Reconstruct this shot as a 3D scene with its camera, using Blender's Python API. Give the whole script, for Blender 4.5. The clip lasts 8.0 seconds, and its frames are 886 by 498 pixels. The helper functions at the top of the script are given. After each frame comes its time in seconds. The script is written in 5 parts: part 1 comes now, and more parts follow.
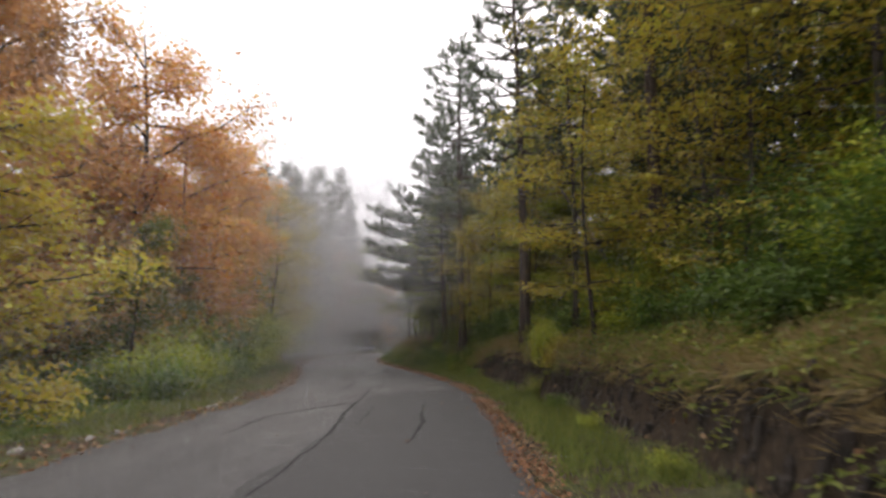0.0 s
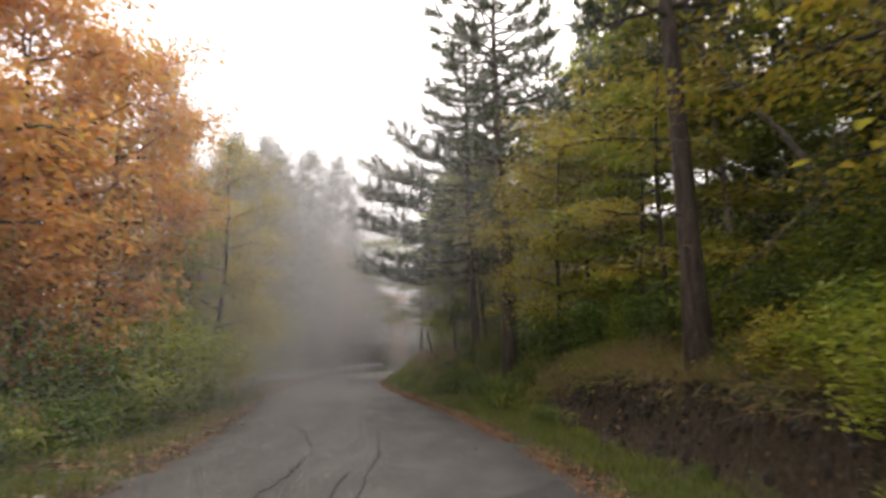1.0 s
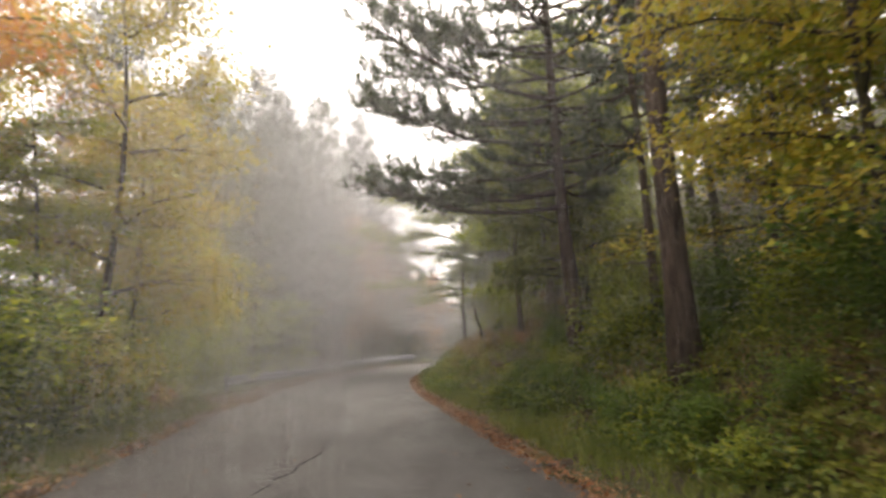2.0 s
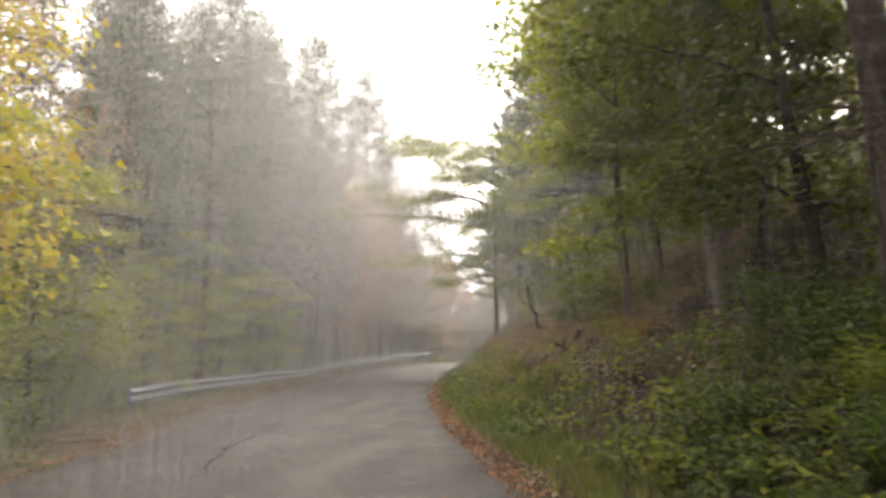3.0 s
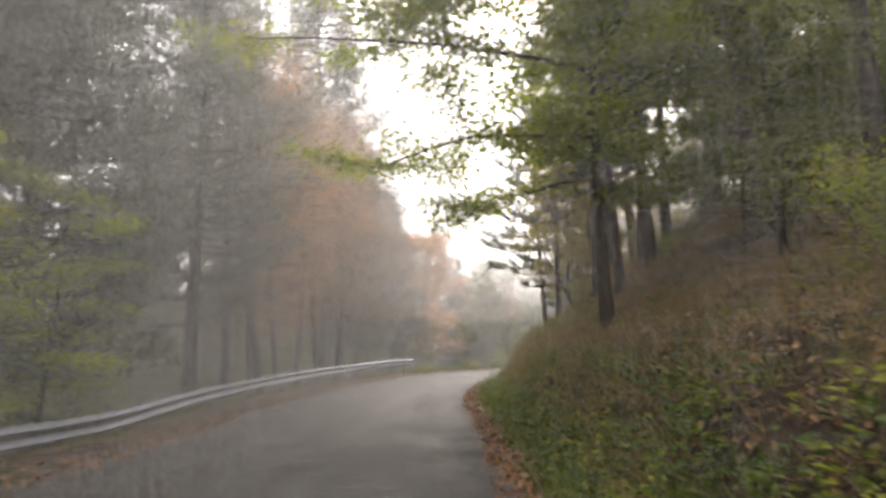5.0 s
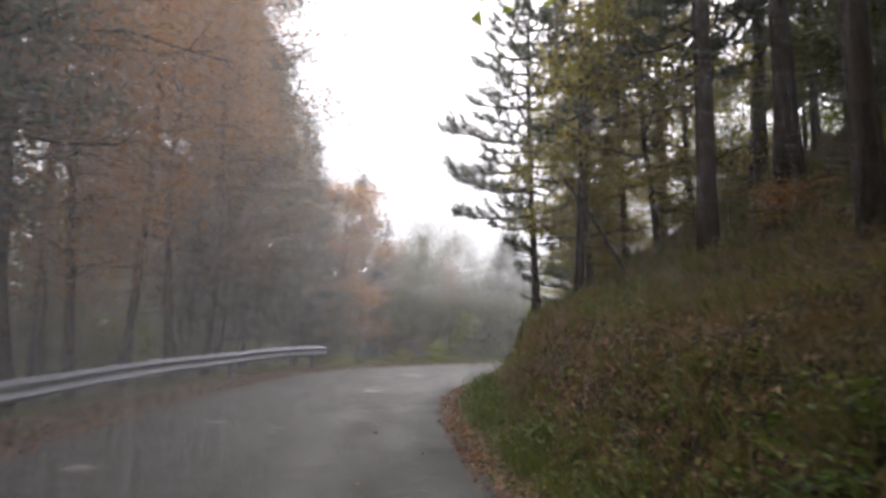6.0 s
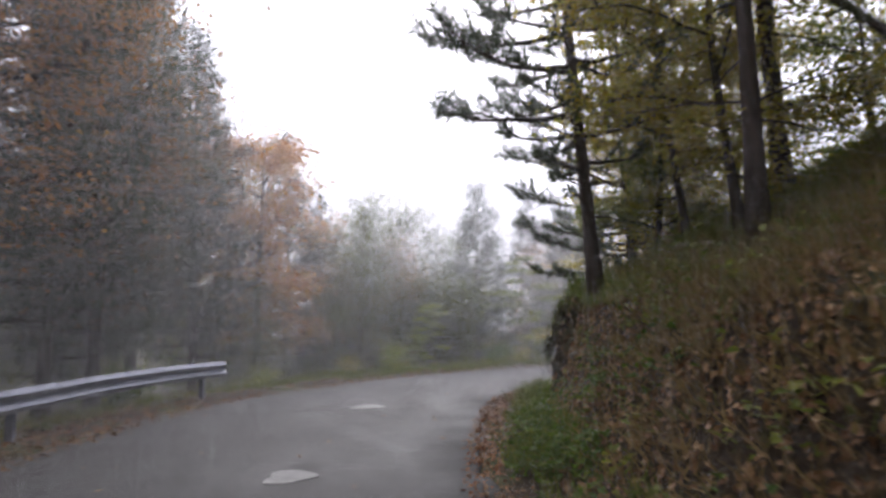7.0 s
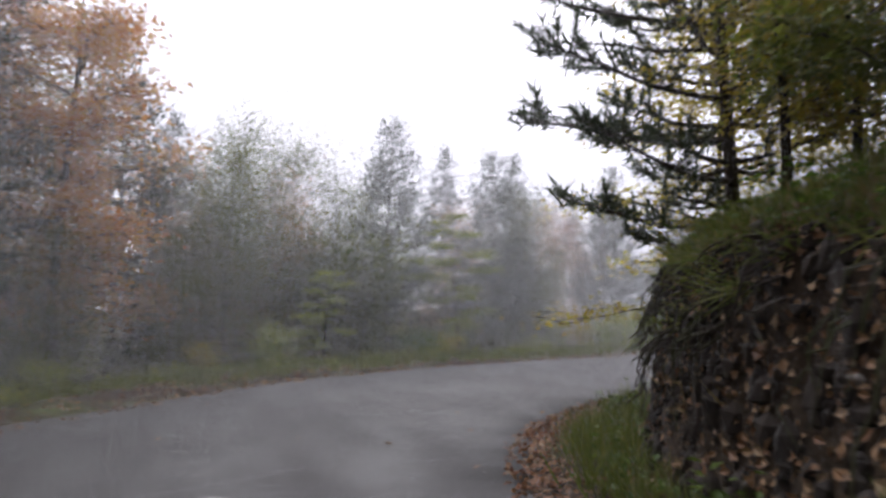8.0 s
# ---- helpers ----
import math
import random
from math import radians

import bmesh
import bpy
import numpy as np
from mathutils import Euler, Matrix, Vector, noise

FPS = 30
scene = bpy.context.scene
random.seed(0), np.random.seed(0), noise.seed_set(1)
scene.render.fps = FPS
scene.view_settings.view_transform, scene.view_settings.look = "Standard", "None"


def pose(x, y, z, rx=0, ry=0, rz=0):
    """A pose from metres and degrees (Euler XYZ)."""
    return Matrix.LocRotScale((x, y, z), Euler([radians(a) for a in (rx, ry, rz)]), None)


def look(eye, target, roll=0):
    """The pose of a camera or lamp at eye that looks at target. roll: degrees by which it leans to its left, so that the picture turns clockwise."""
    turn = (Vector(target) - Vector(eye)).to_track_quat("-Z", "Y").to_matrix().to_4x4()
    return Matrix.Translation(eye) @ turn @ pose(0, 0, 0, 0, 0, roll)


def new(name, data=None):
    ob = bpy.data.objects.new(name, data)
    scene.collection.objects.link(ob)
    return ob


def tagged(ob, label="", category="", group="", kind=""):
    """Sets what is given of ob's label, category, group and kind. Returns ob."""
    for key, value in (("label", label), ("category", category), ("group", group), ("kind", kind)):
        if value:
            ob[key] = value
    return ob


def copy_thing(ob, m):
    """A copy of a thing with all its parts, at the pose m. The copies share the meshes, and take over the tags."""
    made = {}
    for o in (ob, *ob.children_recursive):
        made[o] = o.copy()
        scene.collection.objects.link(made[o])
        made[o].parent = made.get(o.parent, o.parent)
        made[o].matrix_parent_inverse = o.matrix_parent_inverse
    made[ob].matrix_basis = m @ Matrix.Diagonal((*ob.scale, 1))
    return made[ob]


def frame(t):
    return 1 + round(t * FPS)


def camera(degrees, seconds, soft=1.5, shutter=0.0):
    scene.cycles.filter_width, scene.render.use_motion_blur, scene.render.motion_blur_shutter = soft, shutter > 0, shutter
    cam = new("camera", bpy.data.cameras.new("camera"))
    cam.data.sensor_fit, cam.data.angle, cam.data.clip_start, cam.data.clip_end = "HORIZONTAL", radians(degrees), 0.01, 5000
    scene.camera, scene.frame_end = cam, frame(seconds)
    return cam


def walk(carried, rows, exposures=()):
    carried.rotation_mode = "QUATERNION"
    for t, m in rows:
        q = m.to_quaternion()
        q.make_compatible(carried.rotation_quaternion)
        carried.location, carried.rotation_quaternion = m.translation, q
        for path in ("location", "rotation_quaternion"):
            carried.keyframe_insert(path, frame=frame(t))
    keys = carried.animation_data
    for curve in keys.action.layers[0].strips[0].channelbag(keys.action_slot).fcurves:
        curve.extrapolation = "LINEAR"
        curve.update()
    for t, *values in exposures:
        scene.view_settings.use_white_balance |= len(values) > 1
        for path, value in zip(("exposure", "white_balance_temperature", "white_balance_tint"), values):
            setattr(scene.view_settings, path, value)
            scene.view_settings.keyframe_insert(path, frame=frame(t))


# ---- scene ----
cam = camera(69.6, 8.0, soft=3.0, shutter=0.15)
PATH = [
    (0, pose(0.00, -0.00, 1.19, 98.42, -0.24, -0.00)),
    (0.5, pose(-0.42, 5.12, 1.25, 98.06, -0.36, 0.72)),
    (1, pose(-0.67, 10.14, 1.29, 99.65, 0.88, 0.99)),
    (1.5, pose(-1.09, 15.29, 1.24, 98.88, 2.24, 3.05)),
    (2, pose(-1.57, 19.86, 1.22, 98.86, 1.78, 4.10)),
    (2.2, pose(-1.83, 21.67, 1.21, 98.63, 1.84, 3.93)),
    (3.3, pose(-3.04, 30.16, 1.24, 98.61, 0.87, 5.38)),
    (3.5, pose(-3.25, 31.67, 1.24, 98.11, 0.75, 5.36)),
    (4, pose(-3.82, 35.41, 1.24, 96.70, 1.38, 7.32)),
    (4.2, pose(-4.04, 36.92, 1.24, 96.97, 2.13, 7.54)),
    (5.3, pose(-5.38, 45.51, 1.22, 99.10, 0.41, -0.60)),
    (5.5, pose(-5.58, 47.36, 1.29, 98.10, -0.57, -2.63)),
    (6, pose(-6.11, 51.88, 1.26, 97.52, -0.96, -5.83)),
    (6.5, pose(-6.12, 55.84, 1.25, 97.40, 0.89, -8.81)),
    (7, pose(-5.93, 59.49, 1.26, 97.31, 1.82, -11.20)),
    (7.5, pose(-5.56, 62.84, 1.24, 96.77, 1.03, -14.64)),
    (8, pose(-5.17, 66.17, 1.25, 95.37, 0.07, -21.78)),
]
walk(cam, PATH, exposures=[(0.0, 1.3, 6700, 11.5), (0.5, 1.45, 6800, 11.5), (1.0, 1.65, 7100, 11.5), (1.5, 2.1, 7500, 11.5), (2.2, 2.35, 7500, 11), (3.5, 2.6, 7400, 9.5), (4.2, 2.55, 7300, 10), (5.5, 2.3, 6900, 12), (6.0, 1.75, 6450, 12.5), (6.5, 1.65, 6200, 15), (7.5, 1.6, 6050, 15.5), (8.0, 1.35, 6050, 15.5)])

# ---- light: a white overcast autumn sky ----
world = bpy.data.worlds.new("overcast_sky")
scene.world = world
world.use_nodes = True
wn, wl = world.node_tree.nodes, world.node_tree.links
wn.clear()
sky = wn.new("ShaderNodeTexSky")
sky.sky_type = "NISHITA"
sky.sun_disc = False
sky.sun_elevation = radians(48)
sky.sun_rotation = radians(20)
sky.air_density, sky.dust_density, sky.ozone_density = 0.6, 8.0, 0.5
cloud = wn.new("ShaderNodeMix")
cloud.data_type = "RGBA"
cloud.inputs["Factor"].default_value = 0.85
cloud.inputs["B"].default_value = (11.4, 11.3, 12.0, 1.0)
back = wn.new("ShaderNodeBackground")
back.inputs["Strength"].default_value = 0.062
wout = wn.new("ShaderNodeOutputWorld")
wl.new(sky.outputs["Color"], cloud.inputs["A"])
wl.new(cloud.outputs["Result"], back.inputs["Color"])
wl.new(back.outputs["Background"], wout.inputs["Surface"])
sun = new("sun", bpy.data.lights.new("sun", "SUN"))
sun.data.energy, sun.data.angle, sun.data.color = 1.5, radians(55), (1.0, 0.97, 0.93)
sun.matrix_world = look((0, 0, 60), (-12, -50, 0))


# ---- materials ----
def node_material(name, roughness=0.8, metallic=0.0, specular=0.3):
    m = bpy.data.materials.new(name)
    m.use_nodes = True
    n, l = m.node_tree.nodes, m.node_tree.links
    b = n["Principled BSDF"]
    b.inputs["Roughness"].default_value = roughness
    b.inputs["Metallic"].default_value = metallic
    b.inputs["Specular IOR Level"].default_value = specular
    return m, n, l, b


def ramp(n, stops, interpolation="LINEAR"):
    r = n.new("ShaderNodeValToRGB")
    r.color_ramp.interpolation = interpolation
    e = r.color_ramp.elements
    while len(e) > 1:
        e.remove(e[-1])
    e[0].position, e[0].color = stops[0][0], (*stops[0][1], 1)
    for p, c in stops[1:]:
        k = e.new(p)
        k.color = (*c, 1)
    return r


def tex_noise(n, l, scale, detail=6.0, coord="Object", rough=0.6, stretch=None):
    tc = n.new("ShaderNodeTexCoord")
    t = n.new("ShaderNodeTexNoise")
    t.inputs["Scale"].default_value = scale
    t.inputs["Detail"].default_value = detail
    t.inputs["Roughness"].default_value = rough
    if stretch:
        mp = n.new("ShaderNodeMapping")
        mp.inputs["Scale"].default_value = stretch
        l.new(tc.outputs[coord], mp.inputs["Vector"])
        l.new(mp.outputs["Vector"], t.inputs["Vector"])
    else:
        l.new(tc.outputs[coord], t.inputs["Vector"])
    return t


def mixed(n, l, a, b, f, mode="MIX"):
    m = n.new("ShaderNodeMix")
    m.data_type, m.blend_type = "RGBA", mode
    for key, v in (("A", a), ("B", b), ("Factor", f)):
        if isinstance(v, (int, float)):
            m.inputs[key].default_value = v
        elif isinstance(v, tuple):
            m.inputs[key].default_value = (*v, 1)
        else:
            l.new(v, m.inputs[key])
    return m.outputs["Result"]


def bumped(n, l, b, height, strength, distance=0.02):
    k = n.new("ShaderNodeBump")
    k.inputs["Strength"].default_value = strength
    k.inputs["Distance"].default_value = distance
    l.new(height, k.inputs["Height"])
    l.new(k.outputs["Normal"], b.inputs["Normal"])


def leaf_material(name, stops, translucent=0.45, roughness=0.6):
    """Thin leaves: colour by leaf and by plant, part of the light let through."""
    m, n, l, b = node_material(name, roughness, specular=0.25)
    geo, obj = n.new("ShaderNodeNewGeometry"), n.new("ShaderNodeObjectInfo")
    r = ramp(n, stops)
    patches = tex_noise(n, l, 0.55, 2.0)
    mx = n.new("ShaderNodeMath")
    mx.operation = "MULTIPLY_ADD"
    mx.inputs[1].default_value, mx.inputs[2].default_value = 0.55, 0.0
    l.new(geo.outputs["Random Per Island"], mx.inputs[0])
    ad = n.new("ShaderNodeMath")
    ad.operation = "MULTIPLY_ADD"
    ad.inputs[1].default_value = 0.45
    l.new(patches.outputs["Fac"], ad.inputs[0])
    l.new(mx.outputs[0], ad.inputs[2])
    l.new(ad.outputs[0], r.inputs["Fac"])
    hsv = n.new("ShaderNodeHueSaturation")
    sp = n.new("ShaderNodeMapRange")
    sp.inputs["To Min"].default_value, sp.inputs["To Max"].default_value = 0.75, 1.25
    l.new(obj.outputs["Random"], sp.inputs["Value"])
    l.new(sp.outputs["Result"], hsv.inputs["Value"])
    l.new(r.outputs["Color"], hsv.inputs["Color"])
    l.new(hsv.outputs["Color"], b.inputs["Base Color"])
    tr = n.new("ShaderNodeBsdfTranslucent")
    l.new(hsv.outputs["Color"], tr.inputs["Color"])
    mix = n.new("ShaderNodeMixShader")
    mix.inputs["Fac"].default_value = translucent
    l.new(b.outputs["BSDF"], mix.inputs[1])
    l.new(tr.outputs["BSDF"], mix.inputs[2])
    l.new(mix.outputs["Shader"], n["Material Output"].inputs["Surface"])
    return m


def bark_material(name, dark, light, moss=0.0):
    m, n, l, b = node_material(name, 0.9, specular=0.15)
    t = tex_noise(n, l, 6.0, 8.0, stretch=(3, 3, 0.6))
    r = ramp(n, [(0.3, dark), (0.7, light)])
    l.new(t.outputs["Fac"], r.inputs["Fac"])
    col = r.outputs["Color"]
    if moss:
        t2 = tex_noise(n, l, 1.3, 4.0)
        r2 = ramp(n, [(0.5, (0, 0, 0)), (0.62, (moss, moss, moss))])
        l.new(t2.outputs["Fac"], r2.inputs["Fac"])
        col = mixed(n, l, col, (0.07, 0.085, 0.03), r2.outputs["Color"])
    l.new(col, b.inputs["Base Color"])
    bumped(n, l, b, t.outputs["Fac"], 0.8, 0.03)
    return m


LEAF_ORANGE = leaf_material("orange_leaves", [(0.1, (0.33, 0.12, 0.04)), (0.4, (0.47, 0.21, 0.055)), (0.65, (0.52, 0.31, 0.075)), (0.9, (0.32, 0.28, 0.065))])
LEAF_RUST = leaf_material("rust_brown_leaves", [(0.1, (0.25, 0.12, 0.055)), (0.5, (0.42, 0.215, 0.085)), (0.9, (0.38, 0.27, 0.10))])
LEAF_YELLOW = leaf_material("yellow_leaves", [(0.1, (0.24, 0.17, 0.03)), (0.45, (0.44, 0.33, 0.045)), (0.7, (0.38, 0.37, 0.055)), (0.95, (0.20, 0.23, 0.04))])
LEAF_LIME = leaf_material("yellow_green_leaves", [(0.1, (0.12, 0.155, 0.018)), (0.5, (0.25, 0.30, 0.035)), (0.8, (0.38, 0.37, 0.045)), (0.98, (0.46, 0.30, 0.04))])
LEAF_OLIVE = leaf_material("olive_green_leaves", [(0.1, (0.065, 0.09, 0.018)), (0.5, (0.14, 0.165, 0.03)), (0.8, (0.21, 0.21, 0.04)), (0.95, (0.32, 0.22, 0.045))])
LEAF_GREEN = leaf_material("fresh_green_leaves", [(0.1, (0.04, 0.075, 0.015)), (0.5, (0.09, 0.15, 0.025)), (0.9, (0.16, 0.21, 0.035))])
NEEDLE = leaf_material("pine_needles", [(0.1, (0.045, 0.06, 0.033)), (0.5, (0.075, 0.10, 0.052)), (0.9, (0.12, 0.135, 0.06))], 0.25)
NEEDLE_GREY = leaf_material("grey_green_needles", [(0.1, (0.065, 0.08, 0.06)), (0.5, (0.105, 0.125, 0.09)), (0.9, (0.15, 0.16, 0.11))], 0.3)
GRASS = leaf_material("grass_blades", [(0.1, (0.06, 0.085, 0.02)), (0.5, (0.12, 0.15, 0.03)), (0.8, (0.20, 0.19, 0.05)), (0.98, (0.30, 0.22, 0.09))], 0.3)
DRY_GRASS = leaf_material("dry_grass_blades", [(0.1, (0.12, 0.09, 0.035)), (0.5, (0.24, 0.17, 0.07)), (0.8, (0.34, 0.25, 0.11)), (0.98, (0.18, 0.17, 0.05))], 0.3)
RED_LITTER = leaf_material("rust_red_litter", [(0.1, (0.11, 0.045, 0.022)), (0.5, (0.24, 0.095, 0.04)), (0.8, (0.34, 0.17, 0.075)), (0.98, (0.5, 0.36, 0.2))], 0.1)
LITTER = leaf_material("fallen_leaves", [(0.1, (0.07, 0.04, 0.022)), (0.4, (0.17, 0.085, 0.04)), (0.7, (0.29, 0.17, 0.08)), (0.95, (0.54, 0.43, 0.28))], 0.1)
BARK_PINE = bark_material("pine_bark", (0.025, 0.02, 0.017), (0.095, 0.072, 0.058))
BARK_DARK = bark_material("dark_wet_bark", (0.02, 0.017, 0.014), (0.075, 0.06, 0.048), 0.5)
BARK_GREY = bark_material("grey_bark", (0.06, 0.052, 0.044), (0.21, 0.18, 0.15), 0.4)
DEADWOOD = bark_material("dead_wood", (0.03, 0.025, 0.02), (0.12, 0.10, 0.075), 0.7)


def ground_material():
    m, n, l, b = node_material("forest_floor", 0.95, specular=0.1)
    big, small, mid = tex_noise(n, l, 0.5, 5.0), tex_noise(n, l, 14.0, 8.0), tex_noise(n, l, 2.2, 6.0)
    soil = ramp(n, [(0.3, (0.018, 0.014, 0.011)), (0.58, (0.044, 0.032, 0.021)), (0.74, (0.11, 0.075, 0.042))])
    l.new(small.outputs["Fac"], soil.inputs["Fac"])
    green = ramp(n, [(0.3, (0.035, 0.045, 0.016)), (0.6, (0.075, 0.088, 0.03)), (0.8, (0.14, 0.12, 0.05))])
    l.new(small.outputs["Fac"], green.inputs["Fac"])
    geo, sep = n.new("ShaderNodeNewGeometry"), n.new("ShaderNodeSeparateXYZ")
    l.new(geo.outputs["True Normal"], sep.inputs["Vector"])
    flat = n.new("ShaderNodeMapRange")
    flat.inputs["From Min"].default_value, flat.inputs["From Max"].default_value = 0.55, 0.85
    l.new(sep.outputs["Z"], flat.inputs["Value"])
    patch = ramp(n, [(0.46, (0, 0, 0)), (0.62, (1, 1, 1))])
    l.new(mixed(n, l, big.outputs["Fac"], mid.outputs["Fac"], 0.4), patch.inputs["Fac"])
    f = n.new("ShaderNodeMath")
    f.operation = "MULTIPLY"
    l.new(flat.outputs["Result"], f.inputs[0])
    l.new(patch.outputs["Color"], f.inputs[1])
    l.new(mixed(n, l, soil.outputs["Color"], green.outputs["Color"], f.outputs[0]), b.inputs["Base Color"])
    bumped(n, l, b, mixed(n, l, small.outputs["Fac"], mid.outputs["Fac"], 0.5), 0.9, 0.08)
    return m


def asphalt_material():
    m, n, l, b = node_material("worn_asphalt", 0.7, specular=0.35)
    grain, blot, wide = tex_noise(n, l, 90.0, 4.0), tex_noise(n, l, 1.7, 8.0, stretch=(1.0, 0.3, 1.0)), tex_noise(n, l, 0.5, 4.0, stretch=(1.0, 0.5, 1.0))
    g = ramp(n, [(0.3, (0.026, 0.025, 0.025)), (0.7, (0.058, 0.055, 0.054))])
    l.new(grain.outputs["Fac"], g.inputs["Fac"])
    k = ramp(n, [(0.36, (0.62, 0.62, 0.63)), (0.5, (0.80, 0.79, 0.79)), (0.66, (0.98, 0.96, 0.96))])
    l.new(mixed(n, l, blot.outputs["Fac"], wide.outputs["Fac"], 0.5), k.inputs["Fac"])
    l.new(mixed(n, l, g.outputs["Color"], k.outputs["Color"], 1.0, "MULTIPLY"), b.inputs["Base Color"])
    rr = ramp(n, [(0.35, (0.66, 0.66, 0.66)), (0.65, (0.85, 0.85, 0.85))])
    l.new(blot.outputs["Fac"], rr.inputs["Fac"])
    l.new(rr.outputs["Color"], b.inputs["Roughness"])
    bumped(n, l, b, grain.outputs["Fac"], 0.5, 0.006)
    return m


def plain_material(name, c1, c2, scale, roughness, metallic=0.0, specular=0.4):
    m, n, l, b = node_material(name, roughness, metallic, specular)
    t = tex_noise(n, l, scale, 6.0)
    r = ramp(n, [(0.3, c1), (0.7, c2)])
    l.new(t.outputs["Fac"], r.inputs["Fac"])
    l.new(r.outputs["Color"], b.inputs["Base Color"])
    bumped(n, l, b, t.outputs["Fac"], 0.15, 0.01)
    return m


GROUND, ASPHALT = ground_material(), asphalt_material()
ZINC = plain_material("galvanised_steel", (0.092, 0.10, 0.13), (0.178, 0.187, 0.228), 5.0, 0.6, 0.5)
TAR = plain_material("dark_tar_crack_and_streak", (0.018, 0.018, 0.018), (0.032, 0.032, 0.032), 12.0, 0.95, specular=0.1)
PATCH = plain_material("pale_repair_patch", (0.13, 0.127, 0.123), (0.22, 0.215, 0.21), 9.0, 0.85)
REPAVED = plain_material("darker_repaved_asphalt", (0.016, 0.0155, 0.0155), (0.029, 0.028, 0.028), 40.0, 0.8, specular=0.3)
STONE = plain_material("pale_stone", (0.16, 0.15, 0.14), (0.36, 0.34, 0.31), 7.0, 0.85)
# dark bare earth, coloured blacker still for the shade on the cut bank
SHADED_SOIL = plain_material("shade_dark_earth", (0.010, 0.008, 0.007), (0.045, 0.034, 0.025), 8.0, 0.95)


# ---- mesh helpers ----
def mesh_object(name, verts, faces, material, parent=None, smooth=False):
    me = bpy.data.meshes.new(name)
    v = np.asarray(verts, dtype=np.float32)
    me.vertices.add(len(v))
    me.vertices.foreach_set("co", v.ravel())
    sizes = np.concatenate([np.full(len(f), f.shape[1], dtype=np.int32) for f in faces])
    loops = np.concatenate([f.ravel() for f in faces]).astype(np.int32)
    me.loops.add(len(loops))
    me.loops.foreach_set("vertex_index", loops)
    me.polygons.add(len(sizes))
    me.polygons.foreach_set("loop_start", np.concatenate([[0], np.cumsum(sizes)[:-1]]).astype(np.int32))
    me.polygons.foreach_set("loop_total", sizes)
    me.update(calc_edges=True)
    me.validate()
    me.polygons.foreach_set("use_smooth", np.full(len(me.polygons), smooth, dtype=bool))
    me.materials.append(material)
    ob = new(name, me)
    if parent:
        ob.parent = parent
    return ob


class Soup:
    """Collects pieces of one mesh."""

    def __init__(self):
        self.v, self.f, self.n = [], {}, 0

    def add(self, v, f):
        v, f = np.asarray(v, float), np.asarray(f, int)
        self.v.append(v)
        self.f.setdefault(f.shape[1], []).append(f + self.n)
        self.n += len(v)

    def build(self, name, material, parent=None, smooth=False):
        return mesh_object(name, np.concatenate(self.v), [np.concatenate(f) for f in self.f.values()], material, parent, smooth)


def tube(soup, path, radii, sides=6, cap=True):
    path, radii = np.asarray(path, float), np.asarray(radii, float)
    tan = np.gradient(path, axis=0)
    tan /= np.linalg.norm(tan, axis=1)[:, None] + 1e-9
    ref = np.where(np.abs(tan[:, 2:3]) > 0.9, [[1.0, 0, 0]], [[0, 0, 1.0]])
    u = np.cross(tan, ref)
    u /= np.linalg.norm(u, axis=1)[:, None] + 1e-9
    w = np.cross(tan, u)
    a = np.linspace(0, 2 * np.pi, sides, endpoint=False)
    ring = np.cos(a)[None, :, None] * u[:, None] + np.sin(a)[None, :, None] * w[:, None]
    v = (path[:, None] + ring * radii[:, None, None]).reshape(-1, 3)
    k = len(path)
    i = np.arange(k - 1)[:, None] * sides
    j = np.arange(sides)[None]
    q = np.stack([i + j, i + (j + 1) % sides, i + sides + (j + 1) % sides, i + sides + j], -1).reshape(-1, 4)
    if cap:
        v = np.concatenate([v, path[:1], path[-1:]])
        t0 = np.stack([np.full(sides, k * sides), (np.arange(sides) + 1) % sides, np.arange(sides)], -1)
        e = (k - 1) * sides
        t1 = np.stack([np.full(sides, k * sides + 1), e + np.arange(sides), e + (np.arange(sides) + 1) % sides], -1)
        n0 = soup.n
        soup.add(v, q)
        soup.f.setdefault(3, []).append(np.concatenate([t0, t1]) + n0)
    else:
        soup.add(v, q)


def unit(v):
    return v / (np.linalg.norm(v, axis=-1, keepdims=True) + 1e-9)


def leaves(soup, rng, pos, along, up, length, width, fold=0.25):
    """Pointed leaves of two folded halves at pos, growing along, facing up."""
    n = len(pos)
    ln = (length * rng.uniform(0.65, 1.25, n))[:, None]
    wd = (width * rng.uniform(0.7, 1.2, n))[:, None]
    along = unit(along)
    side = unit(np.cross(along, up))
    nor = np.cross(side, along)
    mid = pos + along * ln * 0.45
    v = np.stack([pos, mid + side * wd / 2 + nor * wd * fold, pos + along * ln, mid - side * wd / 2 + nor * wd * fold], 1)
    i = np.arange(n)[:, None] * 4
    soup.add(v.reshape(-1, 3), np.concatenate([i + [0, 1, 2], i + [0, 2, 3]], 1).reshape(-1, 3))


# ---- the plan: the road's middle line and the shape of the land ----
HALF = 2.38
MIDDLE = [(-1.5, -60), (-1.5, -30), (-1.5, -10), (-1.55, 4), (-1.52, 10), (-1.7, 16), (-2.54, 22), (-3.8, 28), (-5.1, 34), (-6.25, 40), (-6.95, 46),
          (-7.2, 52), (-7.45, 58), (-7.15, 64), (-6.15, 69), (-4.8, 72.4), (-2.6, 74.8), (0.5, 76.4), (5, 77.7), (12, 79), (30, 80), (70, 80)]


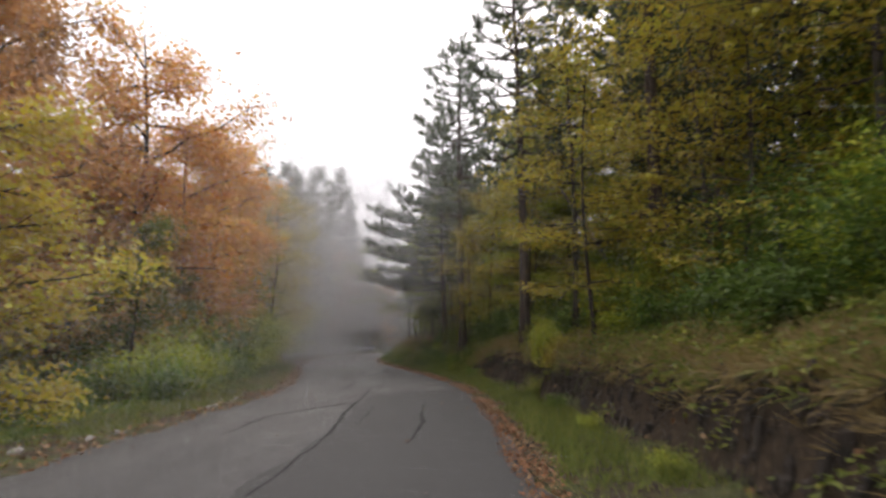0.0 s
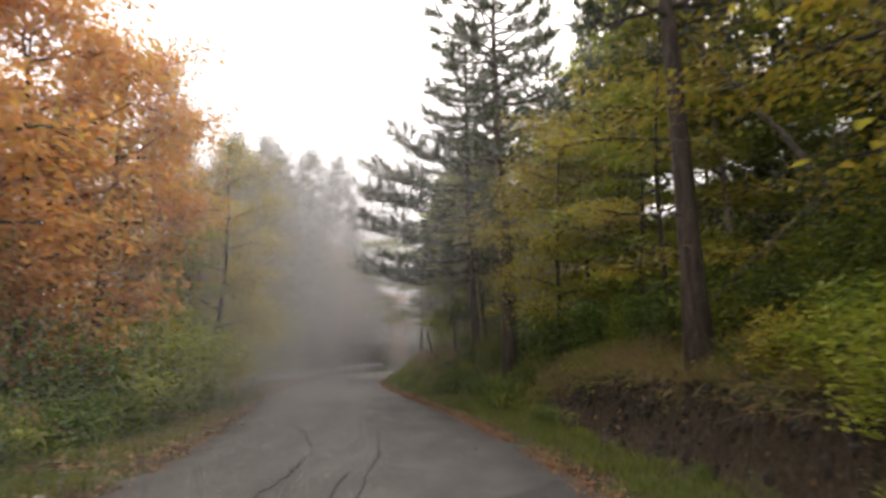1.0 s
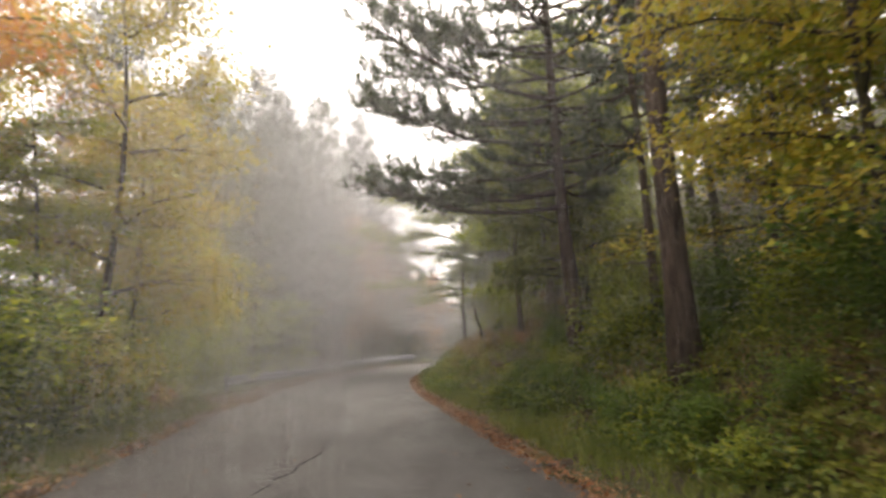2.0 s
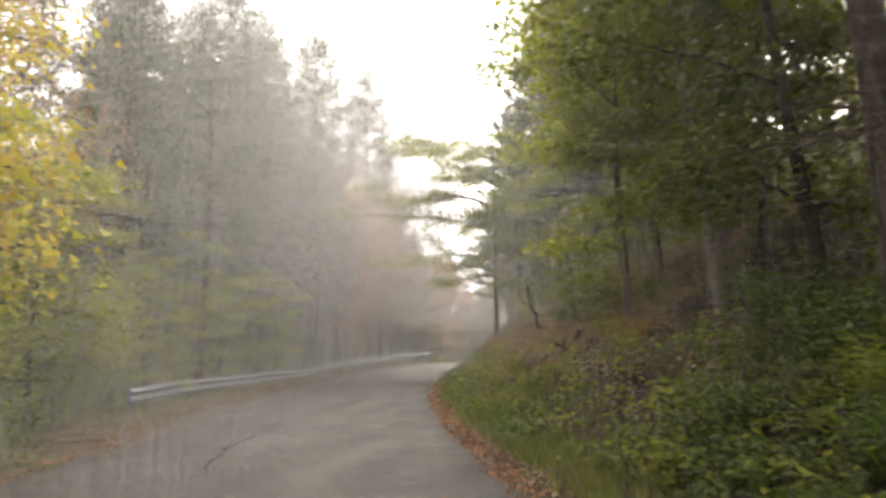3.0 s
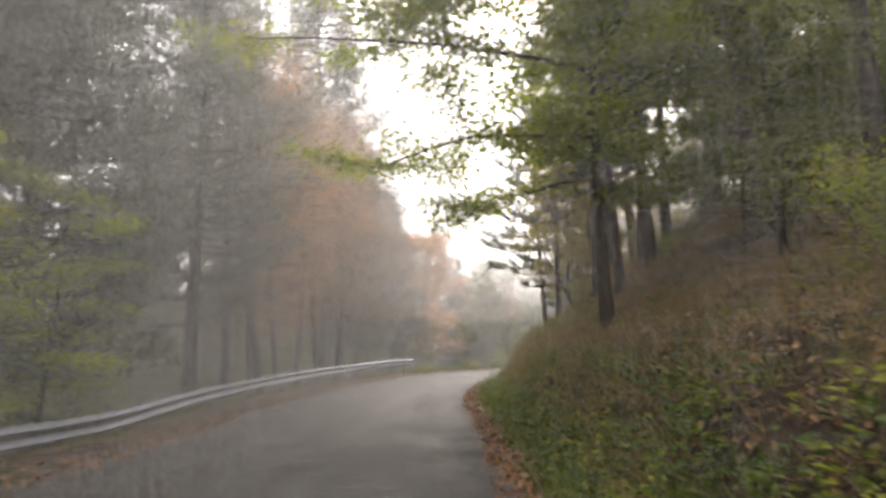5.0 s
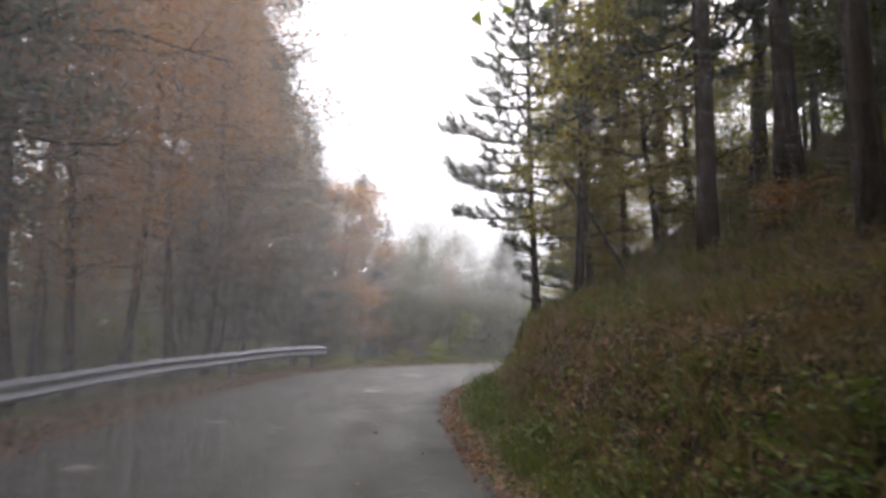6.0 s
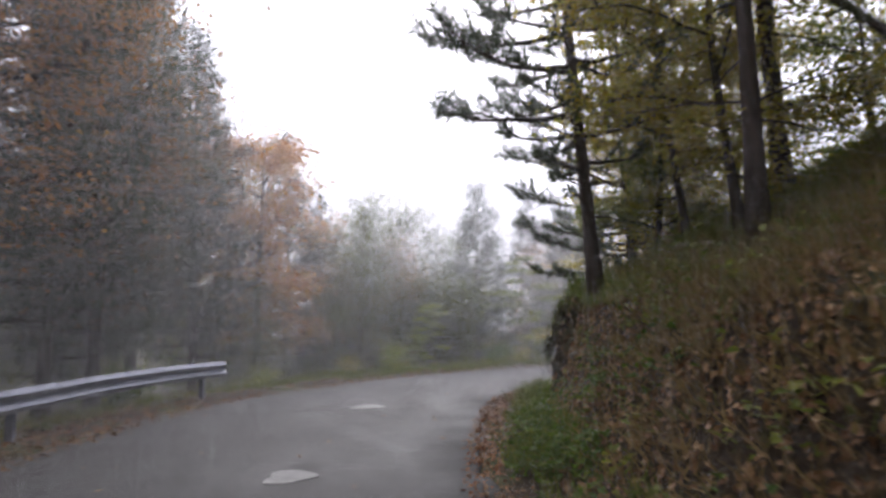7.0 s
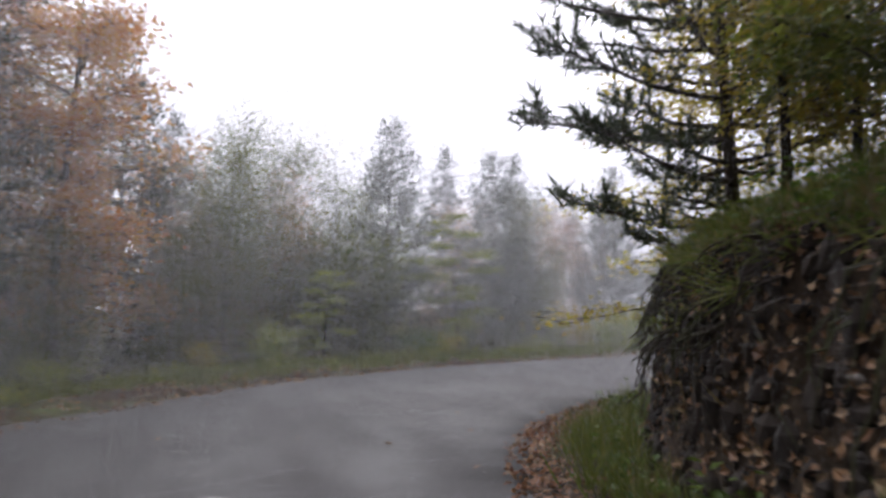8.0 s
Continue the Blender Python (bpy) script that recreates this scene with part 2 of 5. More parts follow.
def smooth_line(points, n=12):
    p, out = np.array(points, float), []
    for i in range(1, len(p) - 2):
        a, b, c, d = p[i - 1:i + 3]
        for u in np.arange(n) / n:
            out.append(0.5 * (2 * b + (c - a) * u + (2 * a - 5 * b + 4 * c - d) * u * u + (3 * b - a - 3 * c + d) * u ** 3))
    return np.array(out + [p[-2]])


LINE = smooth_line(MIDDLE)
LTAN = unit(np.gradient(LINE, axis=0))
LSTEP = np.concatenate([[0], np.cumsum(np.linalg.norm(np.diff(LINE, axis=0), axis=1))])
LSTEP -= np.interp(0, LINE[:60, 1], LSTEP[:60])


def widening(s):
    """The road is a little broader in its bend."""
    return np.interp(s, [64, 70, 78, 86], [1.0, 1.15, 1.15, 1.0])


def along_road(s, d):
    """World x, y of a place s metres along the road and d metres to the right of its middle."""
    x, y = np.interp(s, LSTEP, LINE[:, 0]), np.interp(s, LSTEP, LINE[:, 1])
    tx, ty = np.interp(s, LSTEP, LTAN[:, 0]), np.interp(s, LSTEP, LTAN[:, 1])
    d = d * widening(s)
    return x + ty * d, y - tx * d


def road_place(p):
    """s and d of places in the world."""
    p = np.atleast_2d(p)
    s, d = np.empty(len(p)), np.empty(len(p))
    for a in range(0, len(p), 4000):
        q = p[a:a + 4000]
        dist = ((q[:, None] - LINE[None]) ** 2).sum(2)
        j = dist.argmin(1)
        r, t = q - LINE[j], LTAN[j]
        s[a:a + 4000] = LSTEP[j] + (r * t).sum(1)
        d[a:a + 4000] = np.where(r[:, 0] * t[:, 1] > r[:, 1] * t[:, 0], 1, -1) * np.sqrt(dist[np.arange(len(q)), j])
    return s, d / widening(s)


def ease(x):
    x = np.clip(x, 0, 1)
    return x * x * (3 - 2 * x)


STATIONS = [-20, 0, 20, 28, 36, 48, 60, 67, 71, 76, 84, 100]
VERGE = [1.45, 1.45, 1.15, 1.0, 0.6, 0.5, 0.5, 0.55, 0.7, 0.9, 1.3, 1.8]
RUN = [0.35, 0.35, 0.5, 2.6, 2.0, 1.6, 1.7, 1.3, 0.42, 0.3, 1.2, 2.0]


def wave(x, y, k):
    return np.sin(x * 1.3 * k + 1.7 * np.sin(y * 0.9 * k)) * np.cos(y * 1.1 * k + 1.3 * np.sin(x * 0.7 * k))


def height(x, y):
    x, y = np.ravel(np.asarray(x, float)), np.ravel(np.asarray(y, float))
    s, d = road_place(np.column_stack([x, y]))

    def at(*a):
        return np.interp(s, STATIONS, a)
    tall = at(0.9, 0.9, 1.05, 1.25, 1.25, 1.3, 1.45, 1.65, 1.68, 1.6, 1.2, 0.6)
    verge, run = at(*VERGE), at(*RUN)
    rise = at(0.35, 0.35, 0.38, 0.4, 0.5, 0.55, 0.70, 0.62, 0.5, 0.48, 0.4, 0.3)
    drop = at(0.1, 0.1, 0.1, 0.12, 0.2, 0.28, 0.28, 0.25, 0.2, 0.1, 0.06, 0.05)
    e, f = d - HALF, -d - HALF
    up = e - verge - run
    right = 0.04 * ease(e / 0.4) + tall * ease((e - verge) / run) + rise * np.clip(up, 0, 14) + 0.25 * rise * np.clip(up - 14, 0, 40)
    right = right + at(0.34, 0.34, 0.34, 0.3, 0.12, 0, 0, 0, 0, 0, 0, 0) * np.clip(up - 2.2, 0, 11)
    left = 0.04 * ease(f / 0.5) - drop * np.clip(f - 1.2, 0, 20)
    off = np.abs(d) - HALF
    rough = ease((off - 0.3) / 1.2) * (0.07 * wave(x, y, 1.0) + 0.05 * wave(x + 3, y - 2, 2.6)) + ease((off - 0.1) / 0.3) * 0.018 * wave(x, y, 6.0)
    z = np.where(d > 0, right, left) + rough
    return np.where(off < -0.08, -0.07, z)


def ground_z(x, y):
    return float(height([x], [y])[0])


# ---- ground and road ----
def graded(lo, hi, step, far):
    inner = np.arange(lo, hi + 1e-6, step)
    grow = step * 1.25 ** np.arange(1, 60)
    out = np.cumsum(grow)
    out = out[out < far]
    return np.concatenate([lo - out[::-1], inner, hi + out])


def build_ground():
    gx, gy = graded(-16, 8, 0.22, 1500), graded(-1, 84, 0.24, 1500)
    xx, yy = np.meshgrid(gx, gy)
    z = height(xx, yy)
    v = np.column_stack([xx.ravel(), yy.ravel(), z])
    w, k = len(gx), len(gy)
    i = (np.arange(k - 1)[:, None] * w + np.arange(w - 1)[None]).ravel()
    ob = mesh_object("ground", v, [np.stack([i, i + 1, i + w + 1, i + w], 1)], GROUND, smooth=True)
    return tagged(ob, "forest ground with grassy verges and a steep leaf-strewn bank", "ground", kind="structure")


def build_road():
    s = np.arange(-45, 135, 0.3)
    soup = Soup()
    ds = np.array([-1.0, -0.985, -0.8, -0.5, -0.2, 0.1, 0.4, 0.7, 0.985, 1.0])
    rows = []
    for a in s:
        edge_l = HALF + 0.07 * math.sin(a * 1.9) + 0.05 * math.sin(a * 4.7 + 1)
        edge_r = HALF + 0.06 * math.sin(a * 2.3 + 2) + 0.05 * math.sin(a * 5.3)
        d = np.where(ds < 0, ds * edge_l, ds * edge_r)
        x, y = along_road(np.full(len(d), a), d)
        z = 0.03 * (1 - ds ** 2) + 0.02 + 0.008 * math.sin(a * 0.8)
        z[0] = z[-1] = -0.08
        rows.append(np.column_stack([x, y, z]))
    v = np.concatenate(rows)
    w, k = len(ds), len(s)
    i = (np.arange(k - 1)[:, None] * w + np.arange(w - 1)[None]).ravel()
    soup.add(v, np.stack([i, i + 1, i + w + 1, i + w], 1))
    return tagged(soup.build("road", ASPHALT, smooth=True), "narrow worn grey asphalt road, damp and cracked", "road", kind="structure")


ground, road = build_ground(), build_road()


def road_z(s, d):
    return 0.03 * (1 - (d / HALF) ** 2) + 0.02 + 0.008 * math.sin(s * 0.8)


def crack(points, width, name="road_crack"):
    """A tar-dark crack or tyre streak that wanders between places given as (s, d)."""
    rng = np.random.default_rng(int(abs(points[0][0]) * 10))
    p = np.array(points, float)
    t = np.linspace(0, 1, 22)
    s = np.interp(t, np.linspace(0, 1, len(p)), p[:, 0])
    d = np.interp(t, np.linspace(0, 1, len(p)), p[:, 1]) + np.cumsum(rng.normal(0, 0.014, 22)) + rng.normal(0, 0.018, 22)
    w = 0.45 * width * (0.35 + 0.65 * np.sin(np.pi * np.clip(t, 0.03, 0.97))) * rng.uniform(0.6, 1.3, 22)
    tan = unit(np.column_stack([np.gradient(s), np.gradient(d)]))
    out, low = [], []
    for sg in (-1, 1):
        a, b = s - sg * tan[:, 1] * w / 2, d + sg * tan[:, 0] * w / 2
        x, y = along_road(a, b)
        z = np.array([road_z(i, j) for i, j in zip(a, b)])
        out.append(np.column_stack([x, y, z + 0.006]))
        low.append(np.column_stack([x, y, z - 0.01]))
    v = np.concatenate([out[0], out[1], low[0], low[1]])
    i = np.arange(21)
    q = [np.stack([i, i + 1, i + 23, i + 22], 1), np.stack([i + 44, i + 45, i + 1, i], 1), np.stack([i + 22, i + 23, i + 67, i + 66], 1)]
    ob = mesh_object(name, v, [np.concatenate(q)], TAR, road)
    return ob


# the line from s 7.6 to 12.8 is a dark tyre streak, the rest cracks
for pts, wd in [([(18.9, -0.55), (21.6, -0.75), (23.6, -1.2)], 0.055), ([(15.2, 0.05), (18.0, 0.35), (21.5, 0.5)], 0.05),
                ([(34.6, -0.5), (36.4, -0.6), (38.6, -0.3)], 0.09), ([(25.5, -0.4), (27.6, 0.1), (29.6, 0.2)], 0.06),
                ([(8.2, -1.3), (10.4, -1.2), (12.6, -0.2)], 0.045), ([(9.3, 0.3), (11.8, 0.2)], 0.05), ([(5.0, 0.12), (8.0, 0.08), (11.0, -0.14), (14.0, -0.1), (17.5, 0.05)], 0.13), ([(7.6, 1.12), (10.0, 1.16), (12.8, 1.1)], 0.13), ([(15.8, -0.9), (17.4, -0.6), (18.8, -0.5)], 0.05),
                ([(41, 0.5), (45, 0.9)], 0.05)]:
    crack(pts, wd)


def repaved_strip(s0, s1, d0, d1):
    """A darker strip of newer asphalt in one lane, with ragged edges."""
    s = np.arange(s0, s1, 0.25)
    inner = d0 + 0.07 * np.sin(s * 0.9) + 0.04 * np.sin(s * 3.1)
    outer = d1 + 0.06 * np.sin(s * 1.4 + 1)
    close = ease(np.minimum(s1 - s, s - s0) / 2.5)
    rows = []
    for f in (0.0, 0.33, 0.66, 1.0):
        d = inner + (outer - inner) * (1 - close + close * f)
        x, y = along_road(s, d)
        z = np.array([road_z(i, j) for i, j in zip(s, d)])
        rows.append(np.column_stack([x, y, z + 0.0045]))
    v = np.concatenate(rows)
    k = len(s)
    i = (np.arange(3)[:, None] * k + np.arange(k - 1)[None]).ravel()
    mesh_object("repaved_strip", v, [np.stack([i, i + k, i + k + 1, i + 1], 1)], REPAVED, road, True)


repaved_strip(-12, 17, 0.02, 2.2)


def patch_mark(s, d, rs, rd):
    a = np.linspace(0, 2 * np.pi, 18, endpoint=False)
    k = 1 + 0.16 * np.sin(3 * a + s) + 0.08 * np.sin(5 * a)
    ss, dd = s + rs * np.cos(a) * k, d + rd * np.sin(a) * k
    x, y = along_road(ss, dd)
    z = np.array([road_z(i, j) for i, j in zip(ss, dd)])
    v = np.concatenate([np.column_stack([x, y, z + 0.007]), np.column_stack([x, y, z - 0.01])])
    i = np.arange(18)
    j = (i + 1) % 18
    mesh_object("repair_patch", v, [np.arange(18)[None], np.stack([i + 18, j + 18, j, i], 1)], PATCH, road)


for p in [(66.0, 0.75, 0.28, 0.2), (61.3, -0.8, 0.12, 0.15), (58.4, -1.2, 0.10, 0.14), (71.2, 0.55, 0.3, 0.24)]:
    patch_mark(*p)


# ---- trees ----
def blades(soup, rng, pos, along, length, width):
    """Narrow pointed blades, one triangle each."""
    n = len(pos)
    along = unit(along)
    side = unit(np.cross(along, rng.normal(0, 1, (n, 3)))) * (width * rng.uniform(0.6, 1.2, n))[:, None] / 2
    v = np.stack([pos - side, pos + side, pos + along * (length * rng.uniform(0.7, 1.25, n))[:, None]], 1)
    soup.add(v.reshape(-1, 3), np.arange(3 * n).reshape(-1, 3))


def tri_leaves(soup, rng, pos, along, up, length, width):
    """Small pointed leaves, one triangle each, broad at the stalk."""
    n = len(pos)
    along = unit(along)
    side = unit(np.cross(along, up)) * (width * rng.uniform(0.6, 1.1, n))[:, None] / 2
    skew = along * (length * rng.uniform(-0.1, 0.35, n))[:, None]
    v = np.stack([pos - side + skew, pos + side, pos + along * (length * rng.uniform(0.7, 1.2, n))[:, None]], 1)
    soup.add(v.reshape(-1, 3), np.arange(3 * n).reshape(-1, 3))


def trunk_path(rng, h, wander, lean=(0, 0), n=12):
    t = np.linspace(0, 1, n)
    p = np.zeros((n, 3))
    a, b = rng.uniform(0, 6.28, 2)
    p[:, 0] = wander * (np.sin(t * 4 + a) - math.sin(a)) + lean[0] * h * t
    p[:, 1] = wander * (np.sin(t * 3.3 + b) - math.sin(b)) + lean[1] * h * t
    p[:, 2] = h * t
    p[0, 2] = -0.35
    return p


def trunk_mesh(rng, path, r, bark, parent, sides=9):
    soup = Soup()
    t = np.linspace(0, 1, len(path))
    rad = r * (1 - 0.9 * t) * (1 + 0.5 * np.exp(-t * 22))
    tube(soup, path, np.maximum(rad, 0.008), sides)
    return soup.build("trunk", bark, parent, True)


def on_path(path, z):
    return np.array([np.interp(z, path[:, 2], path[:, k]) for k in range(3)])


def pine(seed, h=13.0, base=0.35, reach=2.4, r=0.15, needle=None, bark=None, conic=0.6, clumps=6, lean=(0, 0), name="pine_tree", stubs=8, boughs=(), fuzz=0.0, blade=(7, 0.068, 0.21)):
    """A pine: bare lower trunk, whorls of rising boughs, brush-like tufts of needles."""
    rng = np.random.default_rng(seed)
    root = new(name)
    path = trunk_path(rng, h, 0.10, lean)
    trunk_mesh(rng, path, r, bark or BARK_PINE, root)
    wood, green = Soup(), Soup()
    pos, ori = [], []

    def bough(z, az, ln, rise, thick, dense=1.0):
        o = on_path(path, z)
        n = 5
        t = np.linspace(0, 1, n)
        out = np.array([math.cos(az), math.sin(az), 0])
        p = o + out * ln * t[:, None] * (1 - 0.06 * t[:, None])
        p[:, 2] += ln * (rise * t - 0.22 * t * (1 - t)) + rng.normal(0, 0.02 * ln, n) * t
        p += np.column_stack([rng.normal(0, 0.03 * ln, (n, 2)) * t[:, None], np.zeros(n)])
        tube(wood, p, thick * (1 - 0.75 * t), 4, False)
        m = max(3 if ln > 0.8 else 1, int(dense * clumps * ln / 1.6))
        for u in np.concatenate([rng.uniform(0.3, 1.0, m), [1.0, 0.95] if ln > 0.7 else [1.0]]):
            q = np.array([np.interp(u, t, p[:, k]) for k in range(3)])
            side = rng.choice([-1, 1]) * rng.uniform(0.3, 1.2)
            tw = np.array([math.cos(az + side), math.sin(az + side), rng.uniform(0.15, 0.7)])
            tl = ln * rng.uniform(0.10, 0.24) * (1.25 - 0.7 * u) + 0.10
            tip = q + tw * tl
            tube(wood, np.array([q, tip]), [0.012, 0.006], 3, False)
            for w in (1.0, 0.55):
                pos.append(q + tw * tl * w)
                ori.append(unit(tw + np.array([0, 0, rng.uniform(0.2, 0.8)])))
    z = h * base
    while z < h * 0.985:
        u = (z / h - base) / (1 - base)
        ln = reach * (min(1, 0.55 + 1.6 * u) if u < 0.28 else 1) * (1 - u) ** conic * rng.uniform(0.75, 1.1) + 0.22 * (1 - 0.8 * u)
        k = int(rng.integers(3, 6)) if u < 0.82 else 3
        a0 = rng.uniform(0, 6.28)
        for j in range(k):
            bough(z + rng.uniform(-0.1, 0.1), a0 + j * 6.28 / k + rng.normal(0, 0.2), ln * rng.uniform(0.7, 1.1), 0.05 + 0.45 * u, 0.028 + 0.008 * ln)
        z += rng.uniform(0.38, 0.58) * (1 - 0.3 * u)
    for z, az, ln, rise in boughs:
        bough(z, az, ln, rise, 0.05, 1.9)
    for _ in range(stubs):
        o = on_path(path, h * rng.uniform(0.1, base))
        az, ln = rng.uniform(0, 6.28), rng.uniform(0.3, 1.3)
        e = o + np.array([math.cos(az), math.sin(az), rng.uniform(-0.25, 0.1)]) * ln
        tube(wood, np.array([o, (o + e) / 2 + [0, 0, 0.04], e]), [0.02, 0.013, 0.005], 3, False)
    tagged(wood.build("branchwork", bark or BARK_PINE, root), kind="stuff")
    pos, ori = np.array(pos), np.array(ori)
    k = blade[0]
    n = len(pos)
    P, D = np.repeat(pos, k, 0), np.repeat(ori, k, 0)
    shift = np.tile(np.linspace(-0.14, 0.10, k), n)[:, None]
    rnd = unit(rng.normal(0, 1, (n * k, 3)))
    along = unit(D * 0.85 + rnd * 0.95)
    blades(green, rng, P + D * shift + rng.normal(0, 1, P.shape) * fuzz, along, blade[2], blade[1] - 0.10 * fuzz)
    tagged(green.build("foliage", needle or NEEDLE, root), kind="stuff")
    return root


def broadleaf(seed, h=8.0, base=0.2, reach=2.6, r=0.10, leaf=None, bark=None, count=9000, size=0.10, flat=0.15, lean=(0, 0), limbs=16, name="beech_tree", wander=0.16, skew=(0, 0), top=0.45, puff=1.0):
    """A leafy tree: forked limbs with twigs and loose sprays of single leaves."""
    rng = np.random.default_rng(seed)
    root = new(name)
    path = trunk_path(rng, h * 0.96, wander, lean)
    trunk_mesh(rng, path, r, bark or BARK_DARK, root)
    green = Soup()
    P, W, A = [], [], []
    layered = flat < 0.1
    for i in range(limbs):
        u = (i + rng.uniform(0, 1)) / limbs
        z = h * (base + (0.9 - base) * u)
        az = i * 2.4 + rng.normal(0, 0.5)
        out = np.array([math.cos(az), math.sin(az), 0])
        ln = reach * (0.62 + 0.38 * math.sin(math.pi * min(1, 0.1 + 0.8 * u))) * (1 - top * u * u) * rng.uniform(0.6, 1.2)
        ln *= 1 + out[0] * skew[0] + out[1] * skew[1]
        rise = rng.uniform(-0.02, 0.3) if layered else rng.uniform(0.1, 0.9) * (0.4 + 0.7 * u)
        t = np.linspace(0, 1, 6)
        p = on_path(path, z) + out * ln * t[:, None]
        p[:, 2] += ln * rise * t - 0.14 * ln * t ** 2
        p += rng.normal(0, 0.05 * ln, (6, 3)) * t[:, None] * [1, 1, 0.6]
        wood = Soup()
        tube(wood, p, (0.18 * r + 0.16 * r * ln / reach + 0.006) * (1 - 0.8 * t), 4, False)
        for j in range(10):
            a = rng.uniform(0.15, 1)
            q = np.array([np.interp(a, t, p[:, k]) for k in range(3)])
            ta = az + rng.choice([-1, 1]) * rng.uniform(0.3, 1.5)
            tl = ln * rng.uniform(0.16, 0.42) * (1.25 - 0.6 * a)
            e = q + np.array([math.cos(ta), math.sin(ta), rng.uniform(-0.2, 0.3) if layered else rng.uniform(-0.45, 0.7)]) * tl
            m = (q + e) / 2 + [0, 0, 0.05 * tl]
            tube(wood, np.array([q, m, e]), [0.012, 0.008, 0.004], 3, False)
            P.append((q, m, e))
            W.append((tl + 0.25) * rng.uniform(0.4, 1.4))
            A.append(ta)
        wood.build("limb", bark or BARK_DARK, root)
    tri, W, A = np.array(P), np.array(W), np.array(A)
    pick = rng.choice(len(W), count, p=W / W.sum())
    u = rng.uniform(0.0, 1.12, count)[:, None]
    base_p = tri[pick, 0] * (1 - u) + tri[pick, 2] * u
    wide = (0.14 + 0.05 * reach) * puff
    pos = base_p + rng.normal(0, 1, (count, 3)) * [wide, wide, wide * (0.3 if layered else 0.85)]
    ang = A[pick] + rng.normal(0, 1.0, count)
    along = np.column_stack([np.cos(ang), np.sin(ang), rng.normal(-0.35, 0.35, count)])
    up = np.column_stack([rng.normal(0, 0.3 if layered else 0.7, (count, 2)), np.ones(count)])
    tri_leaves(green, rng, pos, along, up, size, size * 0.95)
    tagged(green.build("foliage", leaf or LEAF_LIME, root), kind="stuff")
    return root


def stems(seed, h=1.4, spread=0.8, leaf=None, count=1500, size=0.085, name="shrub", canes=7):
    """A bush of several thin leafy stems."""
    rng = np.random.default_rng(seed)
    root = new(name)
    green = Soup()
    paths = []
    for i in range(canes):
        az, ln = rng.uniform(0, 6.28), h * rng.uniform(0.6, 1.05)
        t = np.linspace(0, 1, 5)
        o = rng.normal(0, 0.10, 2)
        k = spread * rng.uniform(0.35, 1.0)
        p = np.column_stack([o[0] + math.cos(az) * k * t ** 1.4, o[1] + math.sin(az) * k * t ** 1.4, ln * (t - 0.18 * t ** 3) - 0.1 * (t == 0)])
        wood = Soup()
        tube(wood, p, 0.014 * (1 - 0.8 * t), 3, False)
        wood.build("stem", BARK_DARK, root)
        paths.append(p)
    paths = np.array(paths)
    c = rng.integers(0, canes, count)
    u = rng.uniform(0.1, 1.0, count) * 4
    i = np.minimum(u.astype(int), 3)
    f = (u - i)[:, None]
    pos = paths[c, i] * (1 - f) + paths[c, i + 1] * f + rng.normal(0, 1, (count, 3)) * [0.20 * spread + 0.05, 0.20 * spread + 0.05, 0.10 * h]
    pos[:, 2] = np.maximum(pos[:, 2], 0.04)
    ang = rng.uniform(0, 6.28, count)
    along = np.column_stack([np.cos(ang), np.sin(ang), rng.normal(-0.2, 0.4, count)])
    up = np.column_stack([rng.normal(0, 0.5, (count, 2)), np.ones(count)])
    tri_leaves(green, rng, pos, along, up, size, size * 0.9)
    tagged(green.build("foliage", leaf or LEAF_LIME, root), kind="stuff")
    return root


